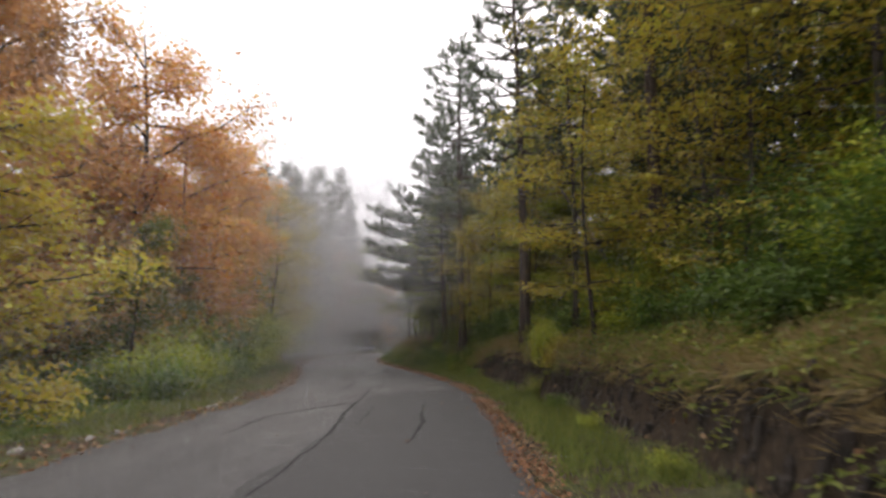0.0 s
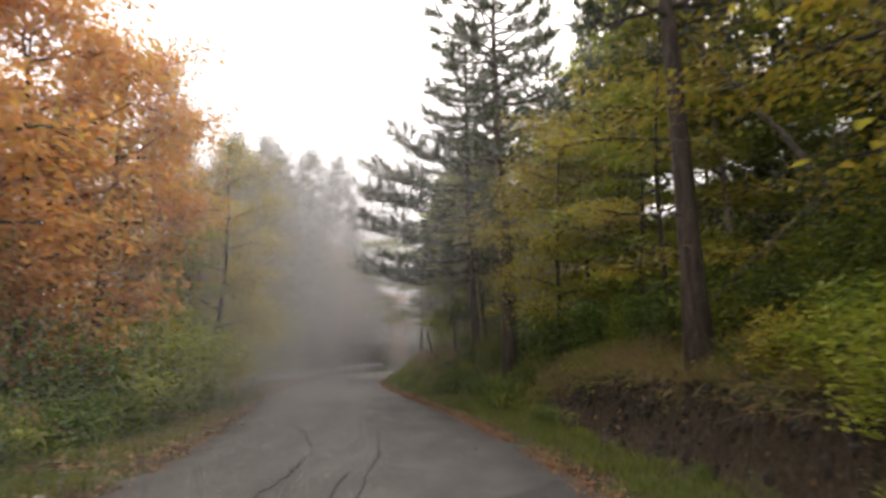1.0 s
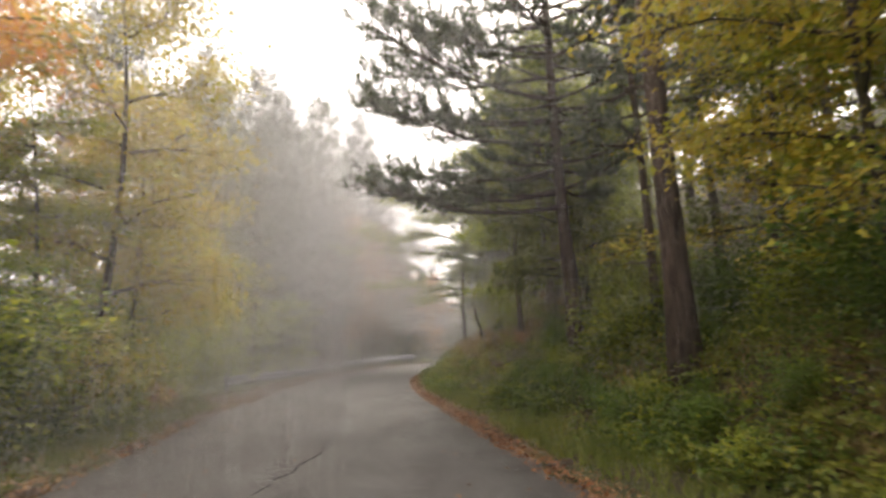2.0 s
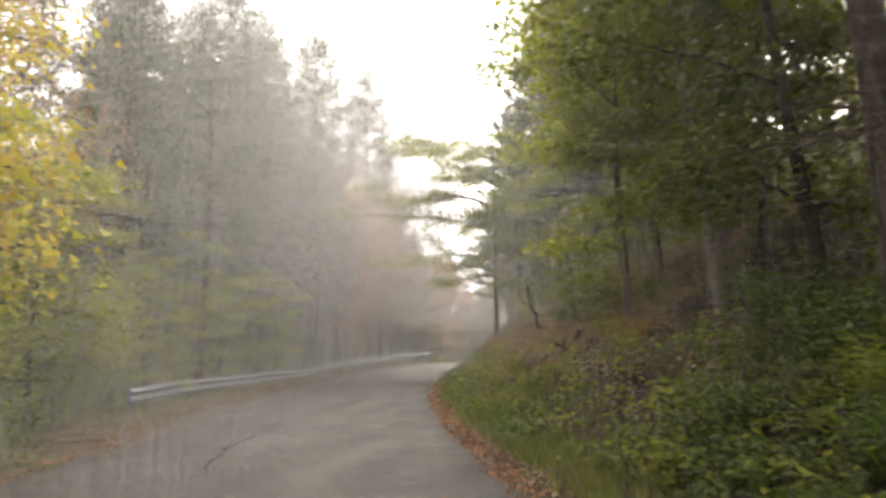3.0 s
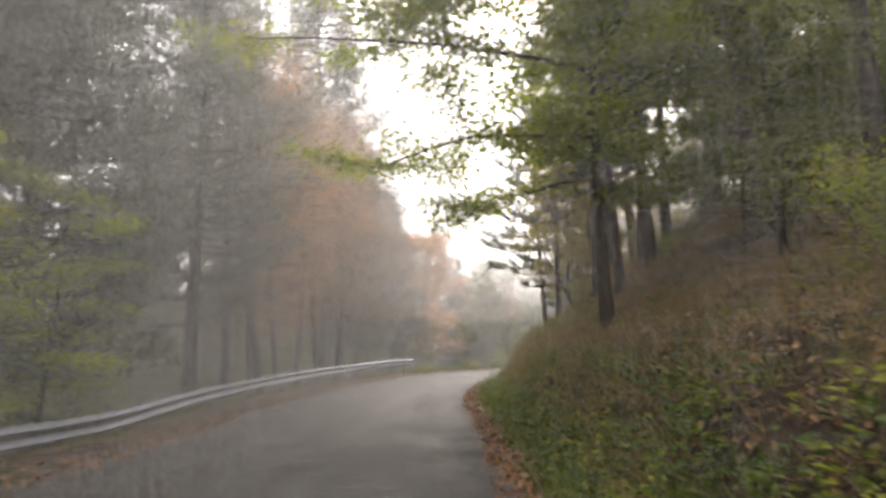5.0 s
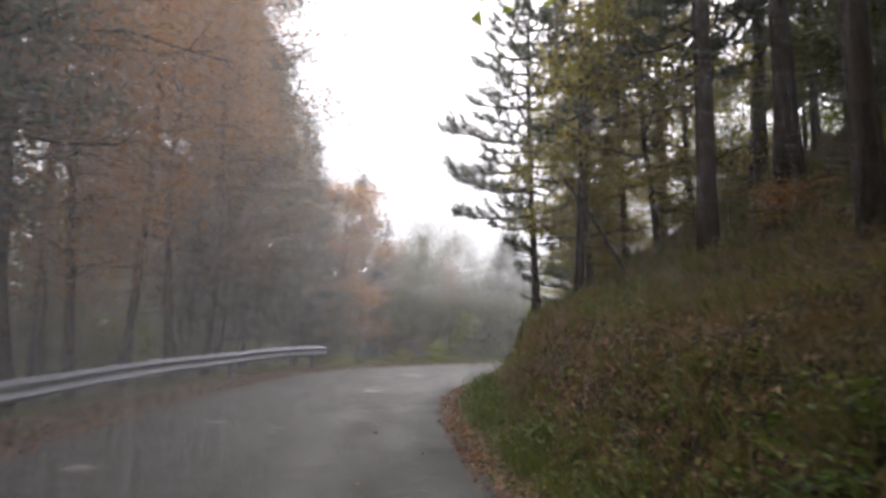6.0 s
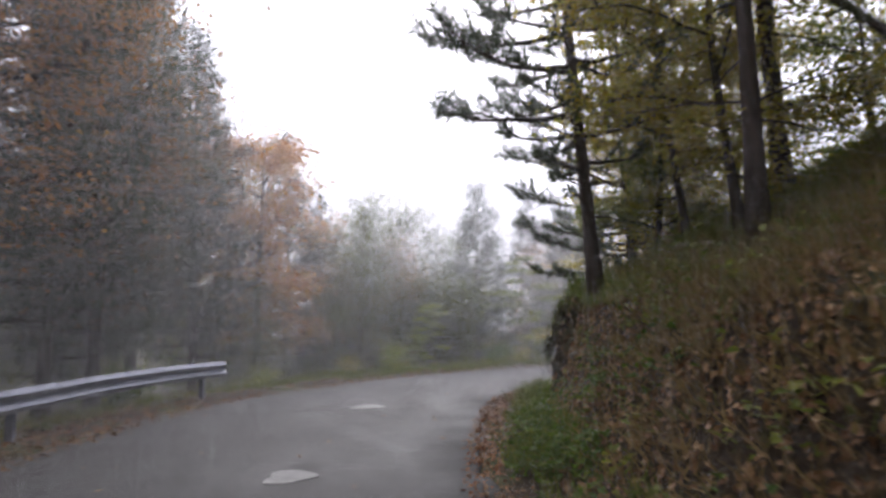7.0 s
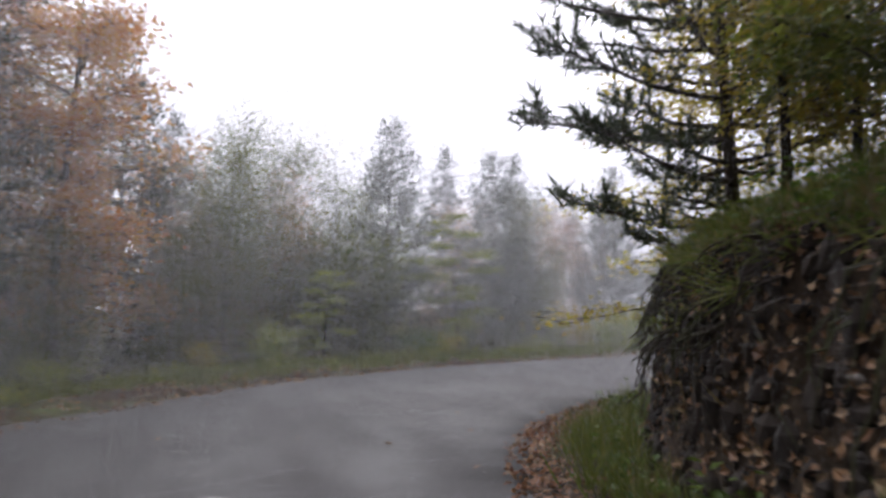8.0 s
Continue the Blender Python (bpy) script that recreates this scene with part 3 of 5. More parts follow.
LABELS = {
    "pine": ("tall dark pine with bare lower trunk and tufted boughs", "pine tree", "pines of the roadside forest"),
    "pine_slim": ("slim grey-green pine with short rising boughs", "pine tree", "pines of the roadside forest"),
    "pine_full": ("tall full pine clothed in dark needles to the ground", "pine tree", "pines of the roadside forest"),
    "spruce": ("narrow pointed grey-green spruce beyond the road bend", "spruce tree", "spruces beyond the bend"),
    "orange": ("broad tree in bright orange autumn leaf", "autumn tree", "autumn trees beside the road"),
    "rust": ("broad tree in brown-orange autumn leaf with forked limbs", "autumn tree", "autumn trees beside the road"),
    "yellow": ("young tree with loose yellow autumn leaves", "autumn tree", "yellow trees beside the road"),
    "lime": ("slender tree with layered yellow-green leaves", "leafy tree", "leafy trees under the pines"),
    "olive": ("leafy tree with olive-green and browning leaves", "leafy tree", "leafy trees under the pines"),
    "maple": ("slender dark-stemmed tree spreading green-yellow leaves over the road", "leafy tree", "leafy trees under the pines"),
    "pine_bough": ("pine with long boughs of needles hanging over the road", "pine tree", "pines of the roadside forest"),
    "pine_bend": ("pine on the bank with brush-like tufts down low", "pine tree", "pines of the roadside forest"),
    "pine_low": ("pine at the bend with long low boughs over the bank", "pine tree", "pines of the roadside forest"),
    "orange_high": ("tall maple with a high crown of bright orange leaves", "autumn tree", "autumn trees beside the road"),
    "thicket": ("tall leafy thicket of light green stems beside the verge", "shrub", "shrubs along the road"),
    "hazel": ("slender tree with sparse layered yellow leaves on dark twigs", "autumn tree", "yellow trees beside the road"),
    # these three crowns let the sky through: haze put into their shape
    "thin_olive": ("olive-green tree beyond the bend, fine leaves spread loosely to imitate haze", "leafy tree", "thin trees beyond the bend"),
    "pine_thin": ("tall grey-green pine behind the rail, crown thinned to imitate haze", "pine tree", "pines of the roadside forest"),
    "thin_rust_tall": ("tall brown-orange autumn tree behind the rail, crown thinned to imitate haze", "autumn tree", "autumn trees beside the road"),
    "pine_dark": ("dense dark pine with wide low boughs on the bank", "pine tree", "pines of the roadside forest"),
    "rust_high": ("forked slender tree with a high crown of brown-orange leaves", "autumn tree", "autumn trees beside the road"),
    "spruce_wide": ("broad pointed dense spruce across the road bend", "spruce tree", "spruces beyond the bend"),
    # another crown loosened to look hazy
    "thin_rust": ("tree with fine brown leaves beyond the bend, crown thinned to imitate haze", "autumn tree", "thin trees beyond the bend"),
    "bush_lime": ("low bush with yellow-green leaves on thin stems", "shrub", "shrubs along the road"),
    "bush_green": ("low bush with fresh green leaves on thin stems", "shrub", "shrubs along the road"),
    "bush_yellow": ("low bush with yellowing leaves on thin stems", "shrub", "shrubs along the road"),
    "bush_tall": ("tall thicket with olive-brown leaves under the trees", "shrub", "shrubs along the road"),
    "bush_rust": ("low bush with rusty brown leaves on thin stems", "shrub", "shrubs along the road"),
}
MAKERS = {
    "pine": [lambda: pine(11, 13, 0.36, 2.4, 0.15), lambda: pine(12, 12, 0.30, 2.2, 0.13, NEEDLE_GREY), lambda: pine(13, 14, 0.42, 2.6, 0.17)],
    "pine_slim": [lambda: pine(21, 11, 0.34, 1.6, 0.10, NEEDLE_GREY, clumps=7), lambda: pine(22, 10, 0.26, 1.5, 0.09)],
    "pine_full": [lambda: pine(31, 15, 0.10, 3.0, 0.15, NEEDLE_GREY, conic=0.7, clumps=14, stubs=0, fuzz=0.16), lambda: pine(32, 14, 0.14, 2.8, 0.14, NEEDLE_GREY, conic=0.68, clumps=14, stubs=0, fuzz=0.16)],
    "spruce": [lambda: pine(41, 8, 0.04, 2.2, 0.07, NEEDLE_GREY, BARK_GREY, conic=1.15, name="spruce_tree", clumps=9, stubs=0, fuzz=0.13), lambda: pine(42, 9, 0.05, 2.1, 0.07, NEEDLE_GREY, BARK_GREY, conic=1.1, name="spruce_tree", clumps=9, stubs=0, fuzz=0.13)],
    # loose fine crown and pale bark stand in for haze
    "thin_olive": [lambda: broadleaf(171, 8.5, 0.03, 2.4, 0.06, LEAF_OLIVE, BARK_GREY, count=19000, size=0.085, puff=2.0, name="birch_tree"), lambda: broadleaf(172, 7.5, 0.03, 2.2, 0.06, LEAF_OLIVE, BARK_GREY, count=17000, size=0.085, puff=2.0, name="birch_tree")],
    "pine_thin": [lambda: pine(191, 13, 0.36, 2.3, 0.13, NEEDLE_GREY, clumps=5, fuzz=0.2), lambda: pine(192, 12, 0.32, 2.1, 0.12, NEEDLE_GREY, clumps=5, fuzz=0.2)],
    "thin_rust_tall": [lambda: broadleaf(201, 10.5, 0.22, 2.9, 0.12, LEAF_RUST, count=12000, size=0.078, puff=1.8, limbs=20, name="oak_tree"), lambda: broadleaf(202, 9.5, 0.2, 2.6, 0.10, LEAF_RUST, count=11000, size=0.078, puff=1.8, limbs=18, name="oak_tree")],
    "pine_dark": [lambda: pine(211, 13, 0.10, 3.0, 0.17, NEEDLE, BARK_DARK, clumps=9, conic=0.5, stubs=6)],
    "rust_high": [lambda: broadleaf(205, 12.0, 0.40, 3.0, 0.11, LEAF_RUST, count=14000, size=0.088, puff=1.7, limbs=22, lean=(0.05, 0.0), wander=0.3, name="oak_tree"), lambda: broadleaf(206, 11.0, 0.42, 2.8, 0.10, LEAF_RUST, count=13000, size=0.088, puff=1.7, limbs=20, lean=(-0.04, 0.03), wander=0.3, name="oak_tree")],
    "spruce_wide": [lambda: pine(45, 8.2, 0.03, 2.9, 0.09, NEEDLE_GREY, BARK_GREY, conic=1.05, name="spruce_tree", clumps=15, stubs=0, fuzz=0.2)],
    "thin_rust": [lambda: broadleaf(181, 8.0, 0.04, 2.4, 0.06, LEAF_RUST, BARK_GREY, count=14000, size=0.085, puff=2.0, name="birch_tree")],
    "orange": [lambda: broadleaf(51, 9.5, 0.10, 3.0, 0.14, LEAF_ORANGE, count=17000, size=0.125, limbs=22, name="maple_tree"), lambda: broadleaf(52, 8.5, 0.12, 2.7, 0.12, LEAF_ORANGE, count=15000, size=0.125, limbs=20, name="maple_tree")],
    "rust": [lambda: broadleaf(61, 10.5, 0.22, 2.9, 0.14, LEAF_RUST, count=15000, size=0.135, limbs=22, name="oak_tree"), lambda: broadleaf(62, 8.5, 0.15, 2.5, 0.11, LEAF_RUST, count=12000, size=0.13, limbs=18, name="oak_tree")],
    "yellow": [lambda: broadleaf(71, 5, 0.08, 2.0, 0.06, LEAF_YELLOW, count=9500, size=0.10, name="hazel_tree"), lambda: broadleaf(72, 7.5, 0.12, 2.3, 0.08, LEAF_YELLOW, count=11500, size=0.095, name="hazel_tree")],
    "lime": [lambda: broadleaf(81, 7, 0.12, 2.4, 0.07, LEAF_LIME, count=9500, size=0.12, flat=0.06), lambda: broadleaf(82, 9, 0.16, 2.6, 0.09, LEAF_LIME, BARK_GREY, count=12000, size=0.12, flat=0.06)],
    "olive": [lambda: broadleaf(91, 8.5, 0.08, 2.5, 0.09, LEAF_OLIVE, count=9500, size=0.125), lambda: broadleaf(92, 6.5, 0.06, 2.1, 0.07, LEAF_OLIVE, count=7500, size=0.12)],
    "bush_lime": [lambda: stems(101, 1.3, 0.8, LEAF_LIME, 1700), lambda: stems(102, 1.9, 1.0, LEAF_LIME, 2600)],
    "bush_green": [lambda: stems(111, 1.1, 0.8, LEAF_GREEN, 1700), lambda: stems(112, 1.7, 1.1, LEAF_GREEN, 2600)],
    "bush_yellow": [lambda: stems(121, 1.2, 0.8, LEAF_YELLOW, 1400)],
    "bush_tall": [lambda: stems(221, 3.6, 1.3, LEAF_OLIVE, 4200, 0.12, canes=9), lambda: stems(222, 4.2, 1.5, LEAF_OLIVE, 4600, 0.12, canes=9)],
    "bush_rust": [lambda: stems(131, 1.0, 0.8, LEAF_RUST, 1400)],
    "maple": [lambda: broadleaf(141, 9.0, 0.24, 3.7, 0.11, LEAF_LIME, count=34000, size=0.115, flat=0.06, lean=(-0.05, 0.0), skew=(-0.5, -0.3), name="maple_tree", limbs=24, puff=0.75)],
    "pine_bough": [lambda: pine(151, 13, 0.26, 2.8, 0.15, stubs=10, clumps=9, blade=(13, 0.04, 0.18), boughs=[(3.0, 3.53, 4.2, 0.05), (3.3, 3.2, 4.0, 0.06), (3.8, 2.9, 3.6, 0.08), (4.3, 3.7, 4.2, 0.06), (4.8, 3.3, 4.0, 0.08), (5.3, 3.87, 4.5, 0.08), (5.8, 3.1, 3.8, 0.1), (6.3, 3.6, 4.0, 0.1), (6.9, 4.1, 3.8, 0.12)])],
    "pine_bend": [lambda: pine(161, 11, 0.17, 1.9, 0.10, clumps=7, stubs=8, conic=0.5, blade=(16, 0.028, 0.16), boughs=[(2.6, 3.0, 2.0, 0.02), (3.2, 3.5, 2.3, 0.05), (3.8, 2.7, 2.2, 0.08), (4.5, 3.2, 2.3, 0.1)])],
    "pine_low": [lambda: pine(165, 10, 0.06, 1.9, 0.09, clumps=6, stubs=0, conic=0.4, blade=(16, 0.03, 0.15), boughs=[(0.9, 3.0, 2.2, 0.08), (1.4, 3.4, 2.4, 0.1), (1.9, 2.8, 2.5, 0.1), (2.4, 3.2, 2.6, 0.12), (2.9, 3.6, 2.5, 0.12), (3.4, 2.9, 2.6, 0.12), (3.9, 3.3, 2.6, 0.15), (4.5, 3.0, 2.5, 0.15)])],
    "orange_high": [lambda: broadleaf(55, 9.5, 0.36, 2.7, 0.13, LEAF_ORANGE, count=14000, size=0.12, limbs=20, name="maple_tree")],
    "thicket": [lambda: stems(241, 4.0, 2.0, LEAF_LIME, 5200, 0.10, canes=11), lambda: stems(242, 3.8, 2.1, LEAF_GREEN, 5200, 0.10, canes=11)],
    "hazel": [lambda: broadleaf(231, 7.5, 0.10, 2.4, 0.055, LEAF_YELLOW, count=5600, size=0.092, flat=0.06, limbs=20, name="hazel_tree"), lambda: broadleaf(232, 8.5, 0.16, 2.6, 0.065, LEAF_YELLOW, count=6200, size=0.092, flat=0.06, limbs=22, name="hazel_tree")],
}
READY = {}


def plant(kind, x, y, scale=1.0, turn=None, which=None, tilt=(0, 0), sink=0.05, label=""):
    """Sets a tree or bush on the ground; the first of a form is built, the rest copy it."""
    rng = random.Random(int(x * 131 + y * 977))
    n = len(MAKERS[kind])
    k = rng.randrange(n) if which is None else which % n
    turn = rng.uniform(0, 360) if turn is None else turn
    m = pose(x, y, ground_z(x, y) - sink, tilt[0] + rng.uniform(-1.5, 1.5), tilt[1] + rng.uniform(-1.5, 1.5), turn)
    m = m @ Matrix.Diagonal((scale, scale, scale * rng.uniform(0.95, 1.05), 1))
    if (kind, k) in READY:
        ob = copy_thing(READY[kind, k], m)
        ob.matrix_basis = m
    else:
        ob = READY[kind, k] = MAKERS[kind][k]()
        ob.matrix_basis = m
    text, cat, grp = LABELS[kind]
    return tagged(ob, label or text, cat, grp)


# trees along the bank
for row in [("hazel", 5.8, 8.0, 1.2, 1), ("hazel", 4.4, 9.4, 0.9), ("hazel", 4.6, 10.8, 1.15, 0), ("bush_green", 3.3, 6.0, 0.9), ("bush_green", 4.1, 5.3, 1.0), ("bush_lime", 4.8, 6.8, 1.0), ("bush_green", 3.5, 7.7, 0.9), ("thicket", 5.4, 6.1, 0.55, 1), ("thicket", 4.6, 8.6, 0.6, 1), ("thicket", 6.2, 9.4, 0.7, 0), ("pine_dark", 7.0, 12.0, 1.05), ("pine", 5.6, 12.6, 0.95, 0), ("hazel", 3.0, 12.6, 0.95),
            ("pine", 4.6, 13.6, 1.05, 2), ("bush_yellow", 2.35, 13.7, 0.7), ("bush_lime", 2.3, 14.6, 0.6), ("pine_dark", 6.6, 15.4, 1.0), ("hazel", 3.2, 15.6, 1.15), ("bush_lime", 2.5, 15.7, 0.6),
            ("bush_yellow", 2.6, 16.8, 0.7), ("hazel", 6.2, 17.6, 1.2), ("pine", 2.3, 18.0, 1.0, 0)]:
    plant(*row[:4], which=row[4] if len(row) > 4 else None, turn=0 if row[0] in ("maple", "pine_bough", "pine_low", "pine_bend") else None)
for row in [("hazel", 7.4, 18.8, 1.1), ("hazel", 2.9, 20.6, 1.0, 0), ("lime", 9.0, 20.6, 1.1), ("pine", 7.6, 21.4, 1.1, 1), ("lime", 4.8, 22.4, 1.1, 1), ("olive", 8.6, 23.2, 1.2, 0),
            ("lime", 3.4, 24.0, 0.9, 0), ("pine", 5.1, 25.4, 1.1), ("yellow", 1.9, 25.4, 0.9, 1), ("pine_dark", 9.6, 25.4, 1.0), ("pine", 8.2, 26.2, 1.0, 2), ("lime", 2.9, 26.6, 0.8, 0),
            ("hazel", 9.8, 27.4, 1.2), ("pine", 4.4, 27.8, 1.0), ("pine_dark", 11.8, 28.0, 1.0)]:
    plant(*row[:4], which=row[4] if len(row) > 4 else None, turn=0 if row[0] in ("maple", "pine_bough", "pine_low", "pine_bend") else None)
for row in [("pine", 0.9, 28.2, 1.05, 2), ("hazel", 2.6, 29.4, 1.0), ("lime", 7.2, 29.4, 1.1), ("pine_dark", 9.5, 30.5, 1.0), ("pine_slim", 1.3, 31.0, 0.9), ("lime", 5.0, 31.8, 1.1),
            ("olive", 4.1, 31.9, 1.0), ("hazel", 11.2, 32.0, 1.2), ("pine_bough", 0.15, 32.6, 1.0), ("pine_slim", 3.2, 33.0, 1.0), ("lime", 8.4, 33.2, 1.1), ("olive", 0.6, 34.8, 1.0),
            ("lime", 0.2, 36.6, 0.9), ("lime", 1.2, 37.6, 1.0, 0), ("lime", -0.6, 38.6, 0.85, 1)]:
    plant(*row[:4], which=row[4] if len(row) > 4 else None, turn=0 if row[0] in ("maple", "pine_bough", "pine_low", "pine_bend") else None)
for row in [("lime", 1.6, 40.2, 1.1, 1), ("lime", 0.6, 41.5, 1.1, 1), ("lime", 1.0, 42.8, 0.75, 0), ("lime", -1.1, 42.0, 0.36, 0), ("bush_lime", -0.6, 41.1, 0.8), ("pine", 0.2, 54.6, 1.0, 2), ("pine", 1.2, 52.6, 1.0, 0), ("pine", 1.4, 46.4, 0.85, 0), ("lime", 0.0, 46.5, 0.7), ("pine_slim", -0.8, 48.0, 1.0),
            ("pine", 0.6, 49.5, 1.0, 1), ("olive", -1.3, 50.6, 0.6, 0), ("maple", -2.8, 53.4, 1.0), ("pine", -1.7, 57.1, 0.85, 1), ("pine", -0.6, 58.4, 1.1, 1), ("pine", -1.6, 60.2, 0.85, 0),
            ("pine", -0.2, 60.4, 1.0, 2), ("pine_slim", -0.9, 61.6, 1.1), ("yellow", -1.0, 63.0, 0.9, 1)]:
    plant(*row[:4], which=row[4] if len(row) > 4 else None, turn=0 if row[0] in ("maple", "pine_bough", "pine_low", "pine_bend") else None)
for row in [("pine", 1.4, 63.7, 1.1, 0), ("pine_slim", -2.1, 64.4, 0.9), ("yellow", 0.6, 64.8, 1.0, 1), ("yellow", -1.5, 65.4, 0.8, 1), ("pine_slim", -0.4, 66.0, 1.0), ("pine_bend", -2.1, 67.75, 1.0),
            ("yellow", -0.6, 67.8, 0.8, 1), ("pine", 1.6, 68.5, 1.0), ("olive", -0.4, 69.0, 0.6), ("hazel", -0.3, 70.2, 0.7), ("yellow", 0.6, 70.2, 0.8), ("yellow", 2.4, 70.6, 0.9, 1),
            ("pine_low", 0.7, 71.7, 0.95), ("hazel", 1.0, 72.3, 0.9), ("hazel", 2.2, 73.4, 1.0)]:
    plant(*row[:4], which=row[4] if len(row) > 4 else None, turn=0 if row[0] in ("maple", "pine_bough", "pine_low", "pine_bend") else None)

# trees beside the road across from the bank
for row in [("yellow", -6.9, 9.2, 1.15, 0), ("rust", -9.6, 12.6, 1.0), ("olive", -7.4, 15.2, 0.7), ("rust", -11.5, 16.5, 1.1), ("olive", -8.0, 19.0, 0.6, 1), ("orange", -9.6, 19.5, 1.25, 0),
            ("orange", -9.2, 22.6, 1.15, 1), ("orange", -13.5, 23.0, 1.25, 1), ("olive", -11.5, 25.0, 1.0), ("orange_high", -9.6, 25.6, 1.15), ("yellow", -10.6, 27.6, 0.9, 1), ("thicket", -8.1, 27.6, 0.75, 1), ("thicket", -7.6, 25.4, 0.6, 1), ("thicket", -9.0, 29.0, 0.8, 1),
            ("lime", -8.7, 29.2, 0.85, 0), ("yellow", -11.4, 30.5, 1.35, 1), ("yellow", -8.5, 30.4, 1.25, 1), ("yellow", -9.4, 33.0, 1.0, 1)]:
    plant(*row[:4], which=row[4] if len(row) > 4 else None)
for row in [("lime", -10.8, 34.6, 0.9, 1), ("olive", -11.0, 36.6, 0.6), ("lime", -10.9, 38.6, 0.8, 0), ("olive", -12.4, 40.0, 0.8), ("lime", -11.9, 41.2, 0.65, 1), ("pine_full", -12.2, 43.0, 0.95, 0),
            ("lime", -12.2, 44.4, 0.8, 0), ("pine_thin", -11.3, 45.6, 1.0), ("lime", -10.9, 42.4, 0.55, 0), ("lime", -11.2, 44.9, 0.6, 1), ("lime", -11.3, 47.0, 0.6, 0), ("lime", -11.5, 50.6, 0.55, 1), ("pine_full", -15.2, 52.0, 1.15, 0), ("pine_full", -15.4, 57.6, 1.2, 1), ("pine_full", -16.4, 48.6, 1.1, 1), ("pine_full", -14.6, 46.5, 1.05, 1), ("lime", -12.3, 47.6, 0.75, 0), ("pine_full", -12.4, 49.5, 1.1, 1), ("lime", -12.2, 50.6, 0.55, 1),
            ("pine_thin", -11.6, 51.0, 1.1), ("pine_full", -12.3, 59.4, 1.3, 1), ("pine_full", -12.6, 53.6, 1.15, 0), ("pine_thin", -11.4, 57.2, 0.95), ("thin_rust_tall", -12.0, 61.0, 1.1, 0)]:
    plant(*row[:4], which=row[4] if len(row) > 4 else None)
for row in [("pine_thin", -11.5, 61.8, 0.9), ("rust_high", -11.0, 61.2, 1.0, 0), ("thin_rust_tall", -11.3, 63.6, 1.0, 1), ("thin_rust_tall", -12.6, 65.0, 1.15), ("rust_high", -11.2, 65.6, 1.05, 1), ("rust_high", -10.7, 69.8, 1.0, 0), ("thin_rust_tall", -10.9, 67.6, 1.1, 0),
            ("pine_full", -11.7, 71.2, 1.4, 0), ("thin_rust_tall", -11.3, 73.6, 1.05, 0), ("pine_full", -10.7, 74.8, 0.95, 0), ("pine_full", -10.6, 77.5, 0.95, 1), ("pine_full", -13.0, 78.5, 0.85, 0), ("pine_full", -9.4, 79.2, 0.75, 0),
            ("thin_rust_tall", -10.0, 82.2, 0.95, 0), ("orange", -7.9, 82.6, 1.2, 1), ("thin_olive", -9.0, 86.0, 1.1, 0), ("spruce", -7.2, 86.6, 1.25, 0)]:
    plant(*row[:4], which=row[4] if len(row) > 4 else None)

# trees beyond the bend
for row in [("thin_olive", -7.8, 80.6, 0.4), ("lime", -2.0, 82.2, 0.4), ("thin_olive", -5.6, 83.6, 0.5, 1), ("lime", 2.5, 84.0, 0.55), ("thin_olive", -4.2, 84.6, 0.75, 0), ("thin_olive", -0.9, 85.4, 0.7, 1),
            ("thin_rust", -2.8, 86.0, 0.75, 1), ("spruce_wide", 1.1, 87.0, 1.0, 0), ("spruce", -5.6, 86.5, 0.9), ("spruce_wide", 6.0, 88.6, 0.95, 0), ("thin_olive", -3.7, 87.2, 1.0, 0)]:
    plant(*row[:4], which=row[4] if len(row) > 4 else None)
for row in [("thin_olive", 6.6, 88.0, 0.8), ("thin_rust", -6.0, 88.4, 0.85), ("thin_olive", -1.8, 88.6, 0.9), ("thin_olive", 1.6, 90.4, 0.9), ("spruce", 8.5, 91.0, 1.0), ("spruce", -3.6, 91.0, 1.0),
            ("thin_rust", 5.6, 91.6, 0.85), ("spruce", 13.5, 92.0, 1.0), ("thin_rust", 11.0, 93.0, 0.9), ("spruce", 6.4, 95.0, 1.1)]:
    plant(*row[:4], which=row[4] if len(row) > 4 else None)


def scatter(seed, n, s_range, e_range, side, kinds, gap, scale, taken):
    rng = random.Random(seed)
    made = 0
    for _ in range(n * 12):
        if made >= n:
            break
        s, e = rng.uniform(*s_range), rng.uniform(*e_range)
        x, y = along_road(s, side * (HALF + e))
        x, y = float(x), float(y)
        if any((x - a) ** 2 + (y - b) ** 2 < gap * gap for a, b in taken):
            continue
        _, d = road_place([(x, y)])
        if abs(d[0]) < HALF + e_range[0] - 0.2:
            continue
        taken.append((x, y))
        plant(rng.choice(kinds), x, y, rng.uniform(*scale))
        made += 1


TAKEN = [(o.location.x, o.location.y) for o in scene.objects if o.parent is None and "group" in o]
scatter(1, 8, (2, 36), (4.0, 12), 1, ["pine", "pine", "lime", "lime", "olive", "yellow"], 1.9, (0.9, 1.2), TAKEN)
scatter(2, 18, (36, 84), (4.5, 13), 1, ["pine", "pine", "pine_slim", "pine", "lime", "olive"], 2.0, (0.85, 1.15), TAKEN)
scatter(3, 5, (8, 36), (6, 11), -1, ["rust", "orange", "olive", "olive"], 2.6, (0.9, 1.2), TAKEN)
scatter(4, 5, (36, 76), (5, 16), -1, ["pine_thin", "pine_full", "thin_rust_tall", "thin_olive"], 2.3, (0.85, 1.1), TAKEN)
scatter(5, 10, (78, 110), (12, 24), -1, ["spruce", "thin_olive", "thin_rust"], 2.6, (0.8, 1.2), TAKEN)

